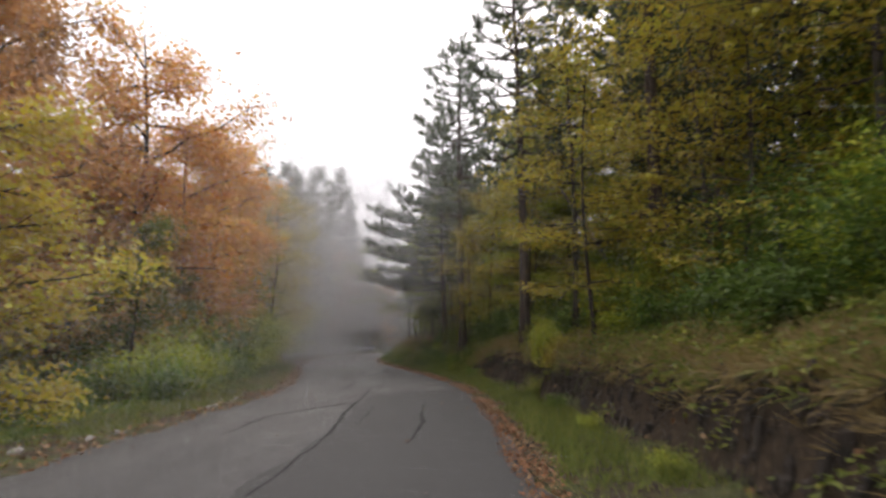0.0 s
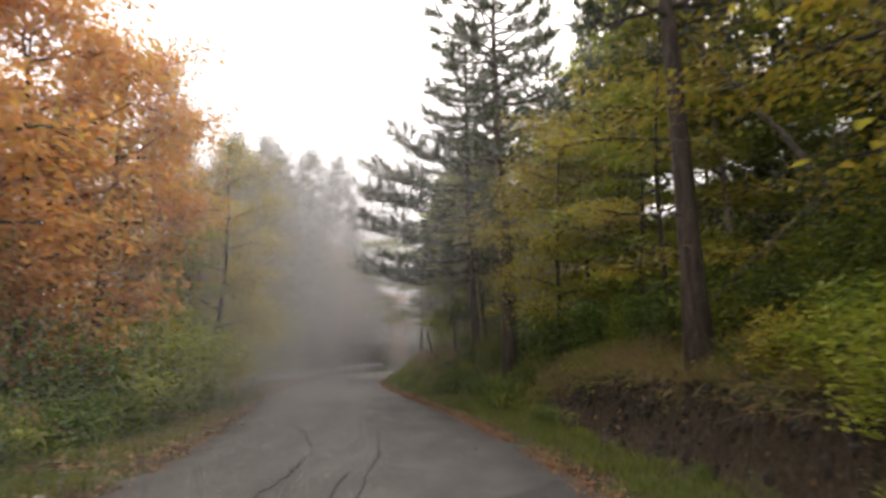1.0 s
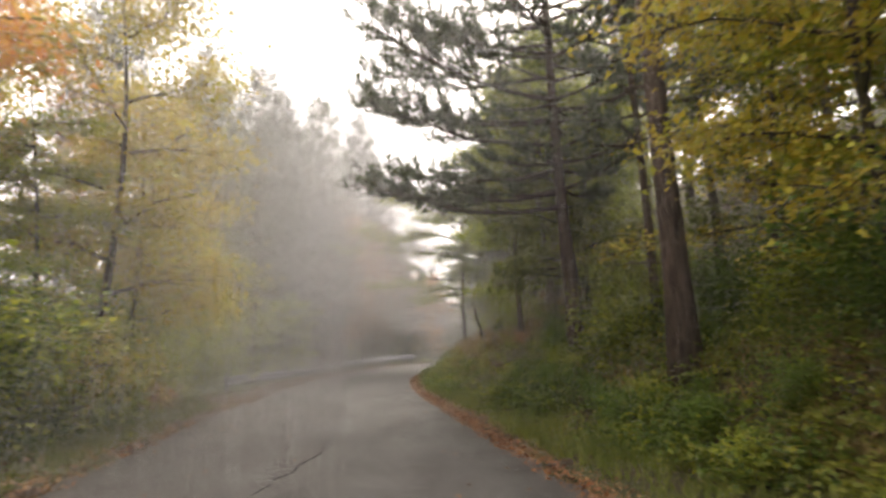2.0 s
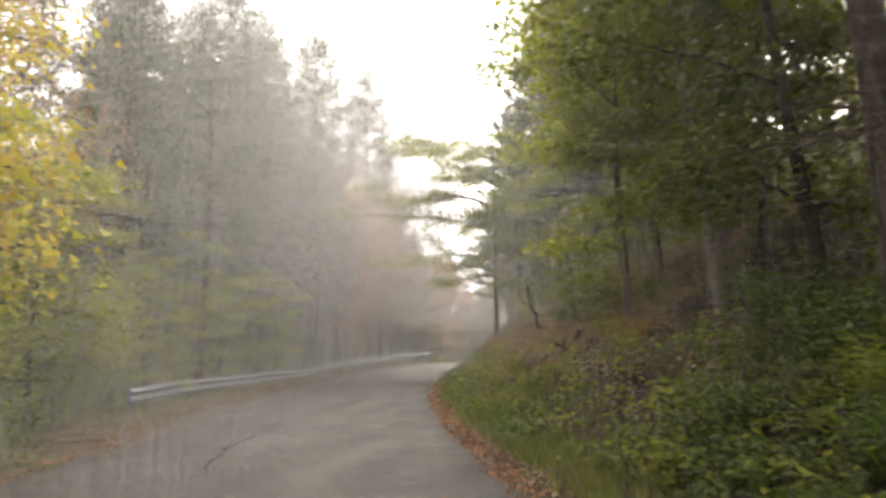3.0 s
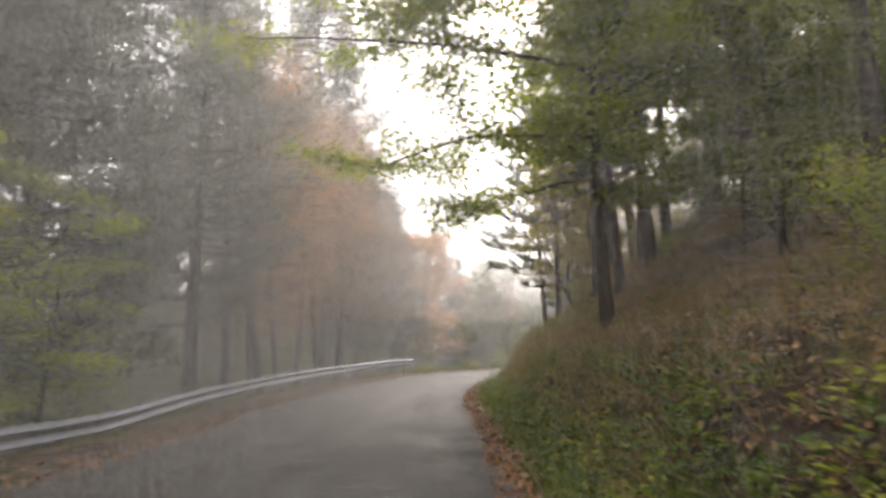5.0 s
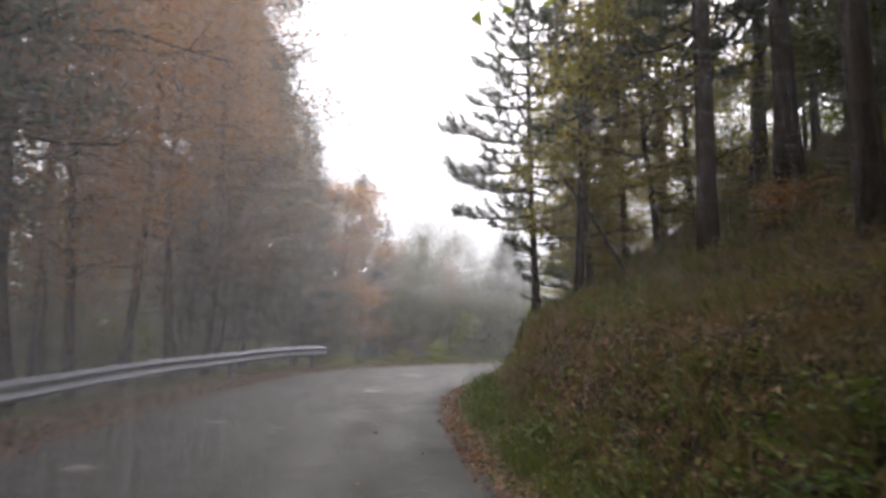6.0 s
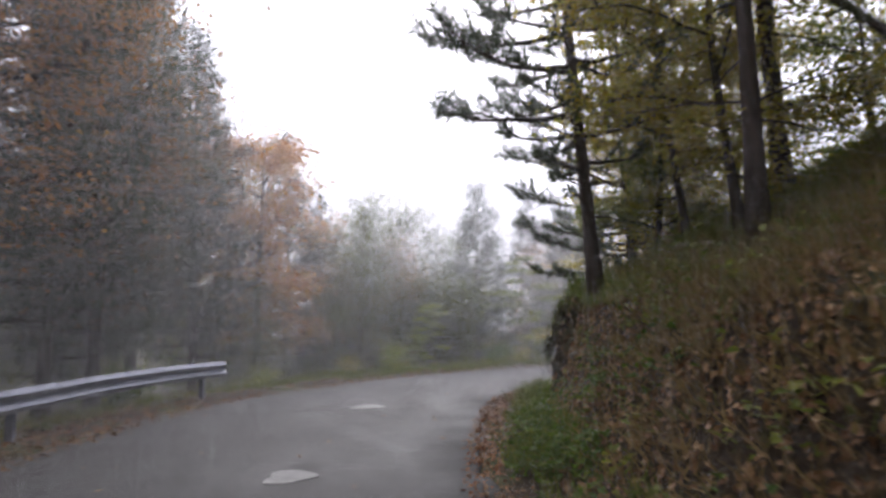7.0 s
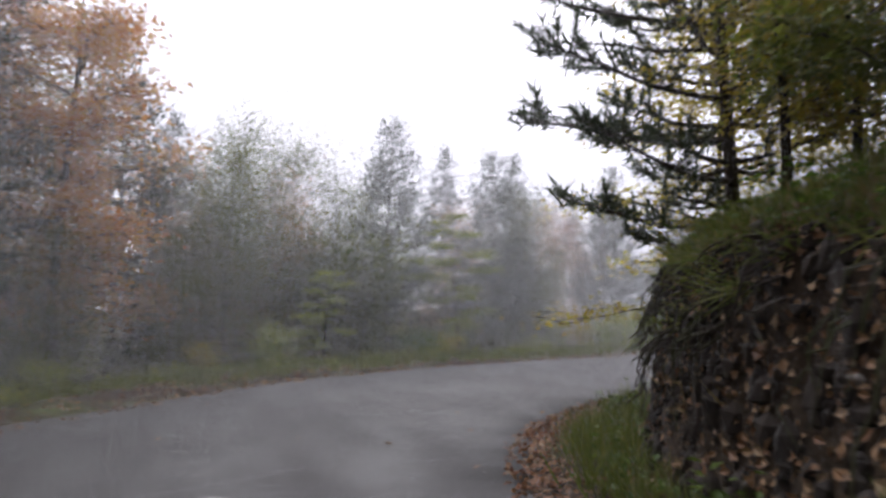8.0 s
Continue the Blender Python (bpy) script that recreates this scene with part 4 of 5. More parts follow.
# bushes
LOW = []
for bs, be, bk, bz in [(36.8, 2.4, "bush_lime", 2.1), (38.4, 3.2, "bush_green", 2.3), (40.2, 2.3, "bush_lime", 2.2), (42.0, 3.0, "bush_lime", 2.4), (43.8, 2.4, "bush_lime", 2.0), (45.8, 3.0, "bush_lime", 2.2), (47.8, 2.5, "bush_green", 1.9), (49.8, 3.1, "bush_lime", 2.0), (52.2, 2.7, "bush_lime", 1.7), (28.6, 2.4, "bush_green", 1.6), (30.2, 3.2, "bush_lime", 1.7), (31.8, 2.3, "bush_green", 1.7), (33.4, 2.9, "bush_green", 1.9), (35.0, 2.3, "bush_lime", 1.6)]:
    bx, by = along_road(bs, -(HALF + be))
    plant("thicket", float(bx), float(by), bz * 0.43, which=int(bk == "bush_green"))
scatter(25, 16, (21, 34), (1.7, 3.2), -1, ["bush_green", "bush_green", "bush_lime"], 0.9, (1.1, 1.6), LOW)
scatter(11, 26, (11, 35), (1.5, 4.0), -1, ["bush_lime", "bush_green", "bush_green", "bush_yellow", "bush_rust"], 0.75, (0.7, 1.2), LOW)
scatter(12, 22, (35, 74), (2.0, 4.5), -1, ["bush_lime", "bush_green", "bush_lime"], 0.8, (0.8, 1.3), LOW)
scatter(22, 26, (5, 25), (2.3, 4.6), 1, ["bush_green", "bush_lime", "bush_green", "bush_green"], 0.8, (0.7, 1.25), LOW)
scatter(23, 9, (5, 25), (0.95, 1.35), 1, ["bush_lime", "bush_green"], 0.9, (0.2, 0.34), LOW)
scatter(24, 16, (4, 26), (6.0, 11.0), 1, ["bush_tall", "olive", "bush_tall"], 1.3, (0.8, 1.2), LOW)
scatter(13, 38, (9, 34), (2.3, 5.2), 1, ["bush_green", "bush_green", "bush_lime", "bush_green", "bush_lime"], 0.7, (0.5, 1.0), LOW)
scatter(14, 22, (36, 72), (2.6, 7.0), 1, ["bush_lime", "bush_green", "bush_rust"], 0.9, (0.35, 0.65), LOW)
scatter(15, 28, (74, 92), (2.4, 8.5), -1, ["bush_lime", "bush_green", "bush_yellow"], 0.9, (0.6, 1.2), LOW)
scatter(17, 18, (50, 84), (4.5, 9), -1, ["bush_tall"], 1.4, (0.9, 1.3), LOW)
scatter(18, 12, (66, 92), (9, 16), -1, ["bush_tall"], 1.8, (1.0, 1.5), LOW)
scatter(19, 14, (24, 33), (1.25, 2.1), 1, ["bush_lime", "bush_green", "bush_green"], 0.5, (0.3, 0.55), LOW)
for bx, by, bk, bz in [(-12.3, 45.2, "bush_green", 2.0), (-12.5, 46.8, "bush_lime", 2.2), (-12.6, 48.4, "bush_green", 2.1), (-12.6, 50.0, "bush_green", 2.2), (-12.8, 51.8, "bush_lime", 2.1), (-12.9, 53.4, "bush_green", 2.0), (-13.4, 47.4, "bush_tall", 1.2), (-13.6, 50.8, "bush_tall", 1.2)]:
    plant(bk if bk == "bush_tall" else "thicket", bx, by, bz if bk == "bush_tall" else bz * 0.46, which=int(bk == "bush_green"))
for row in [("lime", -11.4, 49.2, 0.7, 0), ("lime", -11.5, 52.4, 0.65, 0), ("olive", -14.5, 68.0, 0.9), ("olive", -15.0, 72.0, 0.9), ("olive", -17.0, 76.0, 1.0), ("olive", -14.2, 76.0, 0.8), ("olive", -18.5, 70.0, 1.0), ("thin_olive", -15.5, 80.0, 1.1), ("olive", -19.5, 82.0, 1.1), ("thin_olive", -12.5, 82.0, 0.9), ("olive", -16.0, 64.0, 1.0), ("olive", -17.0, 58.0, 1.0)]:
    plant(*row[:4], which=row[4] if len(row) > 4 else None)
scatter(21, 16, (6, 32), (7.5, 13), -1, ["bush_tall", "olive", "bush_tall"], 1.8, (0.8, 1.3), LOW)
for row in [("bush_tall", -11.2, 24.0, 0.9), ("bush_tall", -12.0, 27.0, 1.0), ("bush_tall", -10.8, 29.4, 0.8), ("bush_tall", -13.0, 30.0, 1.1), ("bush_tall", -14.0, 33.0, 1.1), ("olive", 5.6, 57.6, 0.9, 1),
            ("lime", 5.2, 60.0, 0.9, 0), ("hazel", 3.6, 61.0, 0.9), ("bush_tall", 1.8, 61.2, 0.6), ("olive", 4.6, 62.5, 0.9, 1)]:
    plant(*row[:4], which=row[4] if len(row) > 4 else None)
for row in [("olive", 2.6, 62.6, 0.8, 1), ("olive", 7.5, 63.0, 1.0, 0), ("pine_slim", 3.4, 64.6, 1.0), ("bush_tall", 2.4, 65.6, 0.6), ("lime", 4.2, 66.0, 0.9, 0), ("olive", 6.5, 67.0, 1.0, 0),
            ("bush_tall", 3.6, 67.2, 0.7), ("olive", 3.0, 68.0, 0.8, 1), ("hazel", 4.8, 69.5, 1.0)]:
    plant(*row[:4], which=row[4] if len(row) > 4 else None)
scatter(20, 9, (54, 68), (7.0, 12), 1, ["bush_tall", "bush_green"], 1.2, (0.6, 0.9), LOW)


# ---- guard rail ----
def rail_off(s):
    return float(np.interp(s, [40, 54, 61, 67, 72], [1.3, 1.0, 1.1, 0.8, 0.5]))


def rail_top(s):
    return float(np.interp(s, [40, 46, 53, 57, 61, 67, 72], [0.54, 0.50, 0.40, 0.48, 0.57, 0.67, 0.76]))


def beam_panel(root, s0, s1, lap):
    """One length of W-beam; it laps over the next one at its far end."""
    s = np.linspace(s0, s1 + lap, 10)
    prof = [(0.000, 0.155), (0.045, 0.115), (0.075, 0.085), (0.045, 0.045), (0.0, 0.0), (0.045, -0.045), (0.075, -0.085), (0.045, -0.115), (0.0, -0.155)]
    k = len(prof)
    soup, rows = Soup(), []
    for a in s:
        out, top = rail_off(a), rail_top(a) - 0.155
        push = 0.009 if a > s1 - 0.02 and lap else 0.0
        for off in (0.0, 0.006):
            for o, z in prof:
                x, y = along_road(a, -(HALF + out - o + off - push))
                rows.append((float(x), float(y), top + z + 0.012 * math.sin(a * 0.9)))
    w = 2 * k
    for r in range(len(s) - 1):
        for j in range(k - 1):
            a, b = r * w + j, (r + 1) * w + j
            soup.f.setdefault(4, []).append(np.array([[a, a + 1, b + 1, b], [a + k, b + k, b + k + 1, a + k + 1]]))
        for j in (0, k - 1):
            a, b = r * w + j, (r + 1) * w + j
            soup.f.setdefault(4, []).append(np.array([[a, b, b + k, a + k]]))
    soup.v, soup.n = [np.array(rows)], len(rows)
    return soup.build("beam", ZINC, root)


def box_mesh(name, size, bevel):
    bm = bmesh.new()
    bmesh.ops.create_cube(bm, size=1.0, matrix=Matrix.Diagonal((*size, 1)))
    bmesh.ops.bevel(bm, geom=bm.edges[:], offset=bevel, segments=1, affect="EDGES")
    me = bpy.data.meshes.new(name)
    bm.to_mesh(me)
    bm.free()
    me.materials.append(ZINC)
    return me


def build_rail():
    root = tagged(new("guard_rail"), "galvanised steel W-beam guard rail on posts along the verge", "guard rail")
    ends = list(np.arange(41.0, 72.9, 3.99)) + [73.0]
    for a, b in zip(ends[:-1], ends[1:]):
        beam_panel(root, a, b, 0.3 if b < 72.9 else 0.0)
    post, spacer = box_mesh("post", (0.07, 0.11, 1.25), 0.008), box_mesh("spacer", (0.13, 0.09, 0.2), 0.006)
    bm = bmesh.new()
    bmesh.ops.create_cone(bm, cap_ends=True, segments=8, radius1=0.02, radius2=0.012, depth=0.022, matrix=Matrix.Rotation(radians(90), 4, "X"))
    bolt = bpy.data.meshes.new("bolt")
    bm.to_mesh(bolt)
    bm.free()
    bolt.materials.append(ZINC)
    for a in np.arange(41.4, 73.0, 3.9):
        x, y = along_road(a, -(HALF + rail_off(a) + 0.12))
        p = new("post", post)
        p.parent = root
        tx, ty = np.interp(a, LSTEP, LTAN[:, 0]), np.interp(a, LSTEP, LTAN[:, 1])
        p.matrix_local = pose(float(x), float(y), rail_top(a) - 0.66, 0, 0, math.degrees(math.atan2(ty, tx)))
        q = new("spacer", spacer)
        q.parent = p
        q.matrix_local = pose(0, -0.09, 0.5)
        c = new("bolt", bolt)
        c.parent = p
        c.matrix_local = pose(0, -0.135, 0.505)
    return root


build_rail()


# ---- low growth, fallen leaves, dead wood and stones ----
def sample_band(rng, n, s_range, e_range, side, power=1.0):
    """Places in a band beside the road, with the ground's height and normal there."""
    s = rng.uniform(*s_range, n)
    e = e_range[0] + (e_range[1] - e_range[0]) * rng.uniform(0, 1, n) ** power
    x, y = along_road(s, side * (HALF + e))
    k = 0.06
    z = height(x, y)
    nx, ny = (z - height(x + k, y)) / k, (z - height(x, y + k)) / k
    nor = unit(np.column_stack([np.clip(nx, -3, 3), np.clip(ny, -3, 3), np.ones(n)]))
    return np.column_stack([x, y, np.maximum(z, 0.0) if side == 0 else z]), nor


def patchy(rng, p, k, cut):
    """Keeps places in uneven clumps."""
    f = 0.5 + 0.5 * wave(p[:, 0] + 7, p[:, 1], k) * wave(p[:, 0], p[:, 1] - 5, k * 0.6)
    return rng.uniform(0, 1, len(p)) < np.clip((f - cut) * 2.2 + 0.35, 0.06, 1)


def build_grass():
    rng = np.random.default_rng(301)
    soup = Soup()
    for n, sr, er, side, tall in [(3200, (0, 36), (0.28, 1.5), 1, 0.20), (2600, (36, 70), (0.25, 1.6), 1, 0.24), (1500, (66, 84), (0.3, 1.6), 1, 0.34), (3400, (0, 36), (0.3, 2.2), -1, 0.18), (3000, (36, 76), (0.9, 2.6), -1, 0.22),
                                  (2600, (76, 100), (0.4, 3.6), -1, 0.26), (2200, (60, 82), (1.7, 6.0), 1, 0.30), (700, (3, 36), (1.9, 5.0), 1, 0.26)]:
        p, nor = sample_band(rng, n, sr, er, side)
        p = p[patchy(rng, p, 1.1, 0.35) & (nor[:, 2] > 0.62)]
        m = 11
        q = np.repeat(p, m, 0) + np.column_stack([rng.normal(0, 0.06, (len(p) * m, 2)), np.full(len(p) * m, -0.02)])
        along = np.column_stack([rng.normal(0, 0.45, (len(q), 2)), np.ones(len(q))])
        blades(soup, rng, q, along, tall, 0.016)
    dry = Soup()
    for into, n, sr, hang, size in [(dry, 800, (1, 26), -0.2, 0.22), (soup, 350, (1, 26), 0.0, 0.24), (soup, 520, (67, 82), 0.0, 0.24)]:
        s = rng.uniform(*sr, n)
        lip = np.interp(s, STATIONS, VERGE) + np.interp(s, STATIONS, RUN) + rng.uniform(-0.14, 0.35, n)
        x, y = along_road(s, HALF + lip)
        ox, oy = along_road(s, HALF + lip - 1.0)
        p = np.column_stack([x, y, height(x, y)])
        out = np.column_stack([ox - x, oy - y, np.zeros(n)])
        m = 12
        q = np.repeat(p, m, 0) + np.column_stack([rng.normal(0, 0.08, (n * m, 2)), np.full(n * m, -0.02)])
        along = np.repeat(unit(out), m, 0) * 0.9 + np.column_stack([rng.normal(0, 0.4, (n * m, 2)), rng.uniform(-0.7, 0.7, n * m) + hang])
        blades(into, rng, q, along, size, 0.014)
    for n, sr, er, side, tall in [(6000, (37, 66), (0.8, 7.0), 1, 0.22), (2000, (62, 82), (1.3, 5.0), 1, 0.24), (3200, (2, 34), (1.7, 5.0), 1, 0.28), (500, (38, 74), (0.9, 2.0), -1, 0.2)]:
        p, nor = sample_band(rng, n, sr, er, side)
        p = p[patchy(rng, p, 0.7, 0.3) & (nor[:, 2] > 0.5)]
        m = 11
        q = np.repeat(p, m, 0) + np.column_stack([rng.normal(0, 0.09, (len(p) * m, 2)), np.full(len(p) * m, -0.02)])
        along = np.column_stack([rng.normal(-0.25, 0.6, len(q)), rng.normal(0, 0.6, len(q)), np.ones(len(q))])
        blades(dry, rng, q, along, tall, 0.013)
    for soup_, n, sr, er, tall in [(dry, 2400, (2, 25), (1.55, 2.7), 0.26), (dry, 2600, (52, 72), (0.5, 3.4), 0.16), (dry, 2200, (38, 54), (0.6, 4.0), 0.2), (soup, 500, (54, 72), (0.45, 2.6), 0.15), (soup, 1400, (58, 76), (1.9, 5.5), 0.24)]:
        p, nor = sample_band(rng, n, sr, er, 1)
        keep = patchy(rng, p, 1.0, 0.35)
        p, nor = p[keep], nor[keep]
        m = 10
        q = np.repeat(p, m, 0) + rng.normal(0, 0.07, (len(p) * m, 3)) * [1, 1, 0.3]
        along = np.repeat(nor, m, 0) * 0.7 + np.column_stack([rng.normal(-0.1, 0.5, (len(q), 2)), rng.uniform(-0.3, 0.8, len(q))])
        blades(soup_, rng, q, along, tall, 0.013)
    tagged(dry.build("dry_grass", DRY_GRASS), "straw-brown dry grass on the slope of the bank", "grass", kind="stuff")
    return tagged(soup.build("grass", GRASS), "tufts of green and straw-coloured grass on verges and bank", "grass", kind="stuff")


def build_litter():
    rng = np.random.default_rng(302)
    soup = Soup()
    for n, sr, er, side, power, size in [(8500, (1, 40), (-0.16, 0.34), 1, 1.0, 0.05), (5500, (40, 78), (-0.15, 0.3), 1, 1.0, 0.05), (2200, (2, 36), (-0.1, 1.2), -1, 1.4, 0.09), (5200, (36, 76), (-0.35, 1.3), -1, 1.3, 0.08),
                                         (1800, (76, 96), (-0.2, 1.6), -1, 1.3, 0.09), (9000, (58, 80), (0.5, 4.2), 1, 1.3, 0.075), (5200, (36, 60), (0.7, 6.0), 1, 1.0, 0.08), (3600, (3, 36), (1.3, 5.0), 1, 1.2, 0.08)]:
        p, nor = sample_band(rng, n, sr, er, side, power)
        keep = patchy(rng, p, 0.9, 0.25) & ((nor[:, 2] > 0.5) | (rng.uniform(0, 1, len(p)) < 0.3))
        p, nor = p[keep], nor[keep]
        nor = unit(nor + rng.normal(0, 0.35, nor.shape))
        p = p + nor * rng.uniform(0.012, 0.035, len(p))[:, None]
        p[:, 2] = np.maximum(p[:, 2], np.where(er[0] < 0, 0.03, -9))
        along = np.cross(nor, rng.normal(0, 1, nor.shape))
        leaves(soup, rng, p, along, nor, size * rng.uniform(0.5, 1.1), size * 0.7, 0.2)
    for n, sr, er, size in [(5200, (52, 72), (0.35, 2.6), 0.07), (6500, (57, 71), (0.45, 2.3), 0.075), (3400, (69, 80), (0.6, 1.5), 0.055), (500, (68.5, 77), (0.6, 1.35), 0.1), (2600, (38, 52), (0.5, 3.5), 0.07)]:
        p, nor = sample_band(rng, n, sr, er, 1)
        keep = patchy(rng, p, 1.7, 0.3)
        nor = unit(nor[keep] + rng.normal(0, 0.45, (keep.sum(), 3)))
        p = p[keep] + nor * rng.uniform(0.01, 0.06, (keep.sum(), 1))
        leaves(soup, rng, p, np.cross(nor, rng.normal(0, 1, nor.shape)), nor, size, size * 0.7, 0.25)
    n = 260
    s, d = rng.uniform(2, 90, n), rng.uniform(-HALF, HALF, n)
    d = np.sign(d) * HALF * np.abs(d / HALF) ** 0.5
    x, y = along_road(s, d)
    z = 0.03 * (1 - (d / HALF) ** 2) + 0.036
    p = np.column_stack([x, y, z])
    nor = unit(np.column_stack([rng.normal(0, 0.2, (n, 2)), np.ones(n)]))
    leaves(soup, rng, p, np.cross(nor, rng.normal(0, 1, (n, 3))), nor, 0.07, 0.05, 0.2)
    edge = Soup()
    for n, sr, er, side in [(6000, (1, 40), (-0.2, 0.16), 1), (5000, (40, 80), (-0.2, 0.16), 1), (3200, (42, 74), (-0.25, 0.8), -1), (1500, (2, 40), (-0.2, 0.4), -1)]:
        p, nor = sample_band(rng, n, sr, er, side)
        keep = patchy(rng, p, 1.3, 0.3)
        nor = unit(nor[keep] + rng.normal(0, 0.3, (keep.sum(), 3)))
        p = p[keep] + [0, 0, 0.02]
        p[:, 2] = np.maximum(p[:, 2], 0.03)
        leaves(edge, rng, p, np.cross(nor, rng.normal(0, 1, nor.shape)), nor, 0.055, 0.035, 0.2)
    tagged(edge.build("edge_litter", RED_LITTER), "rust-red fallen needles and leaves along the road edge", "fallen leaves", kind="stuff")
    p, nor = sample_band(rng, 700, (18, 27), (0.1, 1.7), -1)
    p = p + nor * 0.05
    leaves(soup, rng, p, np.cross(nor, rng.normal(0, 1, nor.shape)), unit(nor + rng.normal(0, 0.3, nor.shape)), 0.12, 0.08, 0.25)
    return tagged(soup.build("fallen_leaves", LITTER), "brown and tan fallen leaves over verges, bank and road edge", "fallen leaves", kind="stuff")


def build_herbs():
    """Low leafy plants of the bank and verges."""
    rng = np.random.default_rng(303)
    green_herbs = [(330, (2, 36), (1.75, 4.2), 1), (300, (24, 34), (0.9, 3.0), 1), (300, (36, 56), (0.3, 1.5), 1), (60, (56, 70), (0.3, 0.9), 1), (160, (24, 34), (1.0, 1.9), 1), (260, (2, 36), (0.9, 3.0), -1), (160, (64, 82), (0.4, 1.4), 1)]
    yellow_green_herbs = [(330, (2, 36), (1.7, 4.5), 1), (90, (34, 39.5), (0.5, 2.6), 1), (40, (40, 46), (0.4, 1.6), 1), (60, (42, 54), (0.5, 1.6), 1), (120, (24, 34), (1.0, 1.9), 1), (200, (2, 36), (1.0, 3.0), -1), (260, (74, 98), (0.8, 4.0), -1), (60, (66, 80), (2.2, 5.0), 1)]
    olive_herbs = [(420, (24, 34), (0.95, 3.6), 1), (260, (2, 12), (1.5, 3.6), 1), (160, (46, 70), (0.4, 2.6), 1), (90, (2, 22), (1.45, 1.9), 1), (120, (20, 25), (0.95, 2.4), 1)]
    for mat, name, sets in [(LEAF_GREEN, "green_herbs", green_herbs), (LEAF_LIME, "yellow_green_herbs", yellow_green_herbs), (LEAF_OLIVE, "olive_herbs", olive_herbs)]:
        soup = Soup()
        for n, sr, er, side in sets:
            p, nor = sample_band(rng, n, sr, er, side)
            p = p[patchy(rng, p, 0.8, 0.3) & ((nor[:, 2] > 0.42) | (sr[1] < 35))]
            m = 22
            hgt = np.repeat(rng.uniform(0.12, 0.42, len(p)), m)
            q = np.repeat(p, m, 0) + np.column_stack([rng.normal(0, 0.13, (len(p) * m, 2)), hgt * rng.uniform(0.15, 1, len(p) * m)])
            ang = rng.uniform(0, 6.28, len(q))
            along = np.column_stack([np.cos(ang), np.sin(ang), rng.normal(-0.1, 0.4, len(q))])
            leaves(soup, rng, q, along, np.column_stack([rng.normal(0, 0.4, (len(q), 2)), np.ones(len(q))]), 0.085, 0.055)
        tagged(soup.build(name, mat), "low leafy plants covering the bank and verge", "plants", kind="stuff")


build_grass()
build_litter()
build_herbs()


def log(name, a, b, r, label, material=DEADWOOD, sag=0.0, knots=3, category="log"):
    """A dead stem between two places, with broken ends and branch stubs."""
    rng = np.random.default_rng(int(abs(a[0] * 100 + a[1] * 10)))
    a, b = np.array(a, float), np.array(b, float)
    t = np.linspace(0, 1, 9)
    p = a + (b - a) * t[:, None] + rng.normal(0, r * 0.3, (9, 3))
    p[:, 2] -= sag * np.sin(np.pi * t)
    soup = Soup()
    tube(soup, p, r * (1 - 0.45 * t) * rng.uniform(0.9, 1.12, 9), 8)
    for u in rng.uniform(0.2, 0.9, knots):
        q = a + (b - a) * u
        tube(soup, np.array([q, q + unit(rng.normal(0, 1, 3)) * r * 3.5]), [r * 0.35, r * 0.15], 5)
    return tagged(soup.build(name, material, smooth=True), label, category)


def on_ground(x, y, up=0.0):
    return (x, y, ground_z(x, y) + up)


log("dead_snag", on_ground(-1.72, 43.4, -0.2), tuple(np.array(on_ground(-1.72, 43.4, 1.15)) + [-0.35, 0.1, 0]), 0.075, "dark broken snag leaning on the bank", BARK_DARK, category="dead tree")
log("fallen_log", on_ground(-1.24, 45.4, 0.12), on_ground(0.9, 42.4, 0.16), 0.165, "mossy grey fallen log lying up the bank")
log("fallen_log", on_ground(-2.25, 39.6, 0.06), on_ground(-1.4, 38.7, 0.12), 0.09, "short dark rotten log on the bank", BARK_DARK)
log("fallen_branch", on_ground(-2.7, 42.3, 0.03), on_ground(-2.2, 42.9, 0.05), 0.04, "short broken branch on the bank", BARK_DARK, category="branch")
log("leaning_dead_tree", on_ground(-1.87, 62.2, -0.1), tuple(np.array(on_ground(-2.6, 63.6, 2.6))), 0.045, "thin dead stem leaning against the trees", BARK_DARK, category="dead tree")
log("fallen_branch", on_ground(2.6, 20.2, 0.05), on_ground(4.2, 18.0, 1.6), 0.05, "pale bare branch leaning among the shrubs", BARK_GREY, category="branch")
log("leaning_dead_tree", on_ground(5.6, 19.4, -0.1), tuple(np.array(on_ground(3.6, 20.6, 5.0))), 0.06, "long pale dead stem leaning across the trees", BARK_GREY, category="dead tree")
log("fallen_branch", on_ground(-0.9, 60.6, 0.05), on_ground(0.8, 57.8, 0.15), 0.05, "bare fallen branch on the grassy slope", DEADWOOD, category="branch")


log("leaning_stake", on_ground(-10.42, 59.5, -0.05), (-10.68, 58.75, 0.36), 0.022, "pale thin stake leaning against the guard rail", BARK_GREY, knots=0, category="stake")


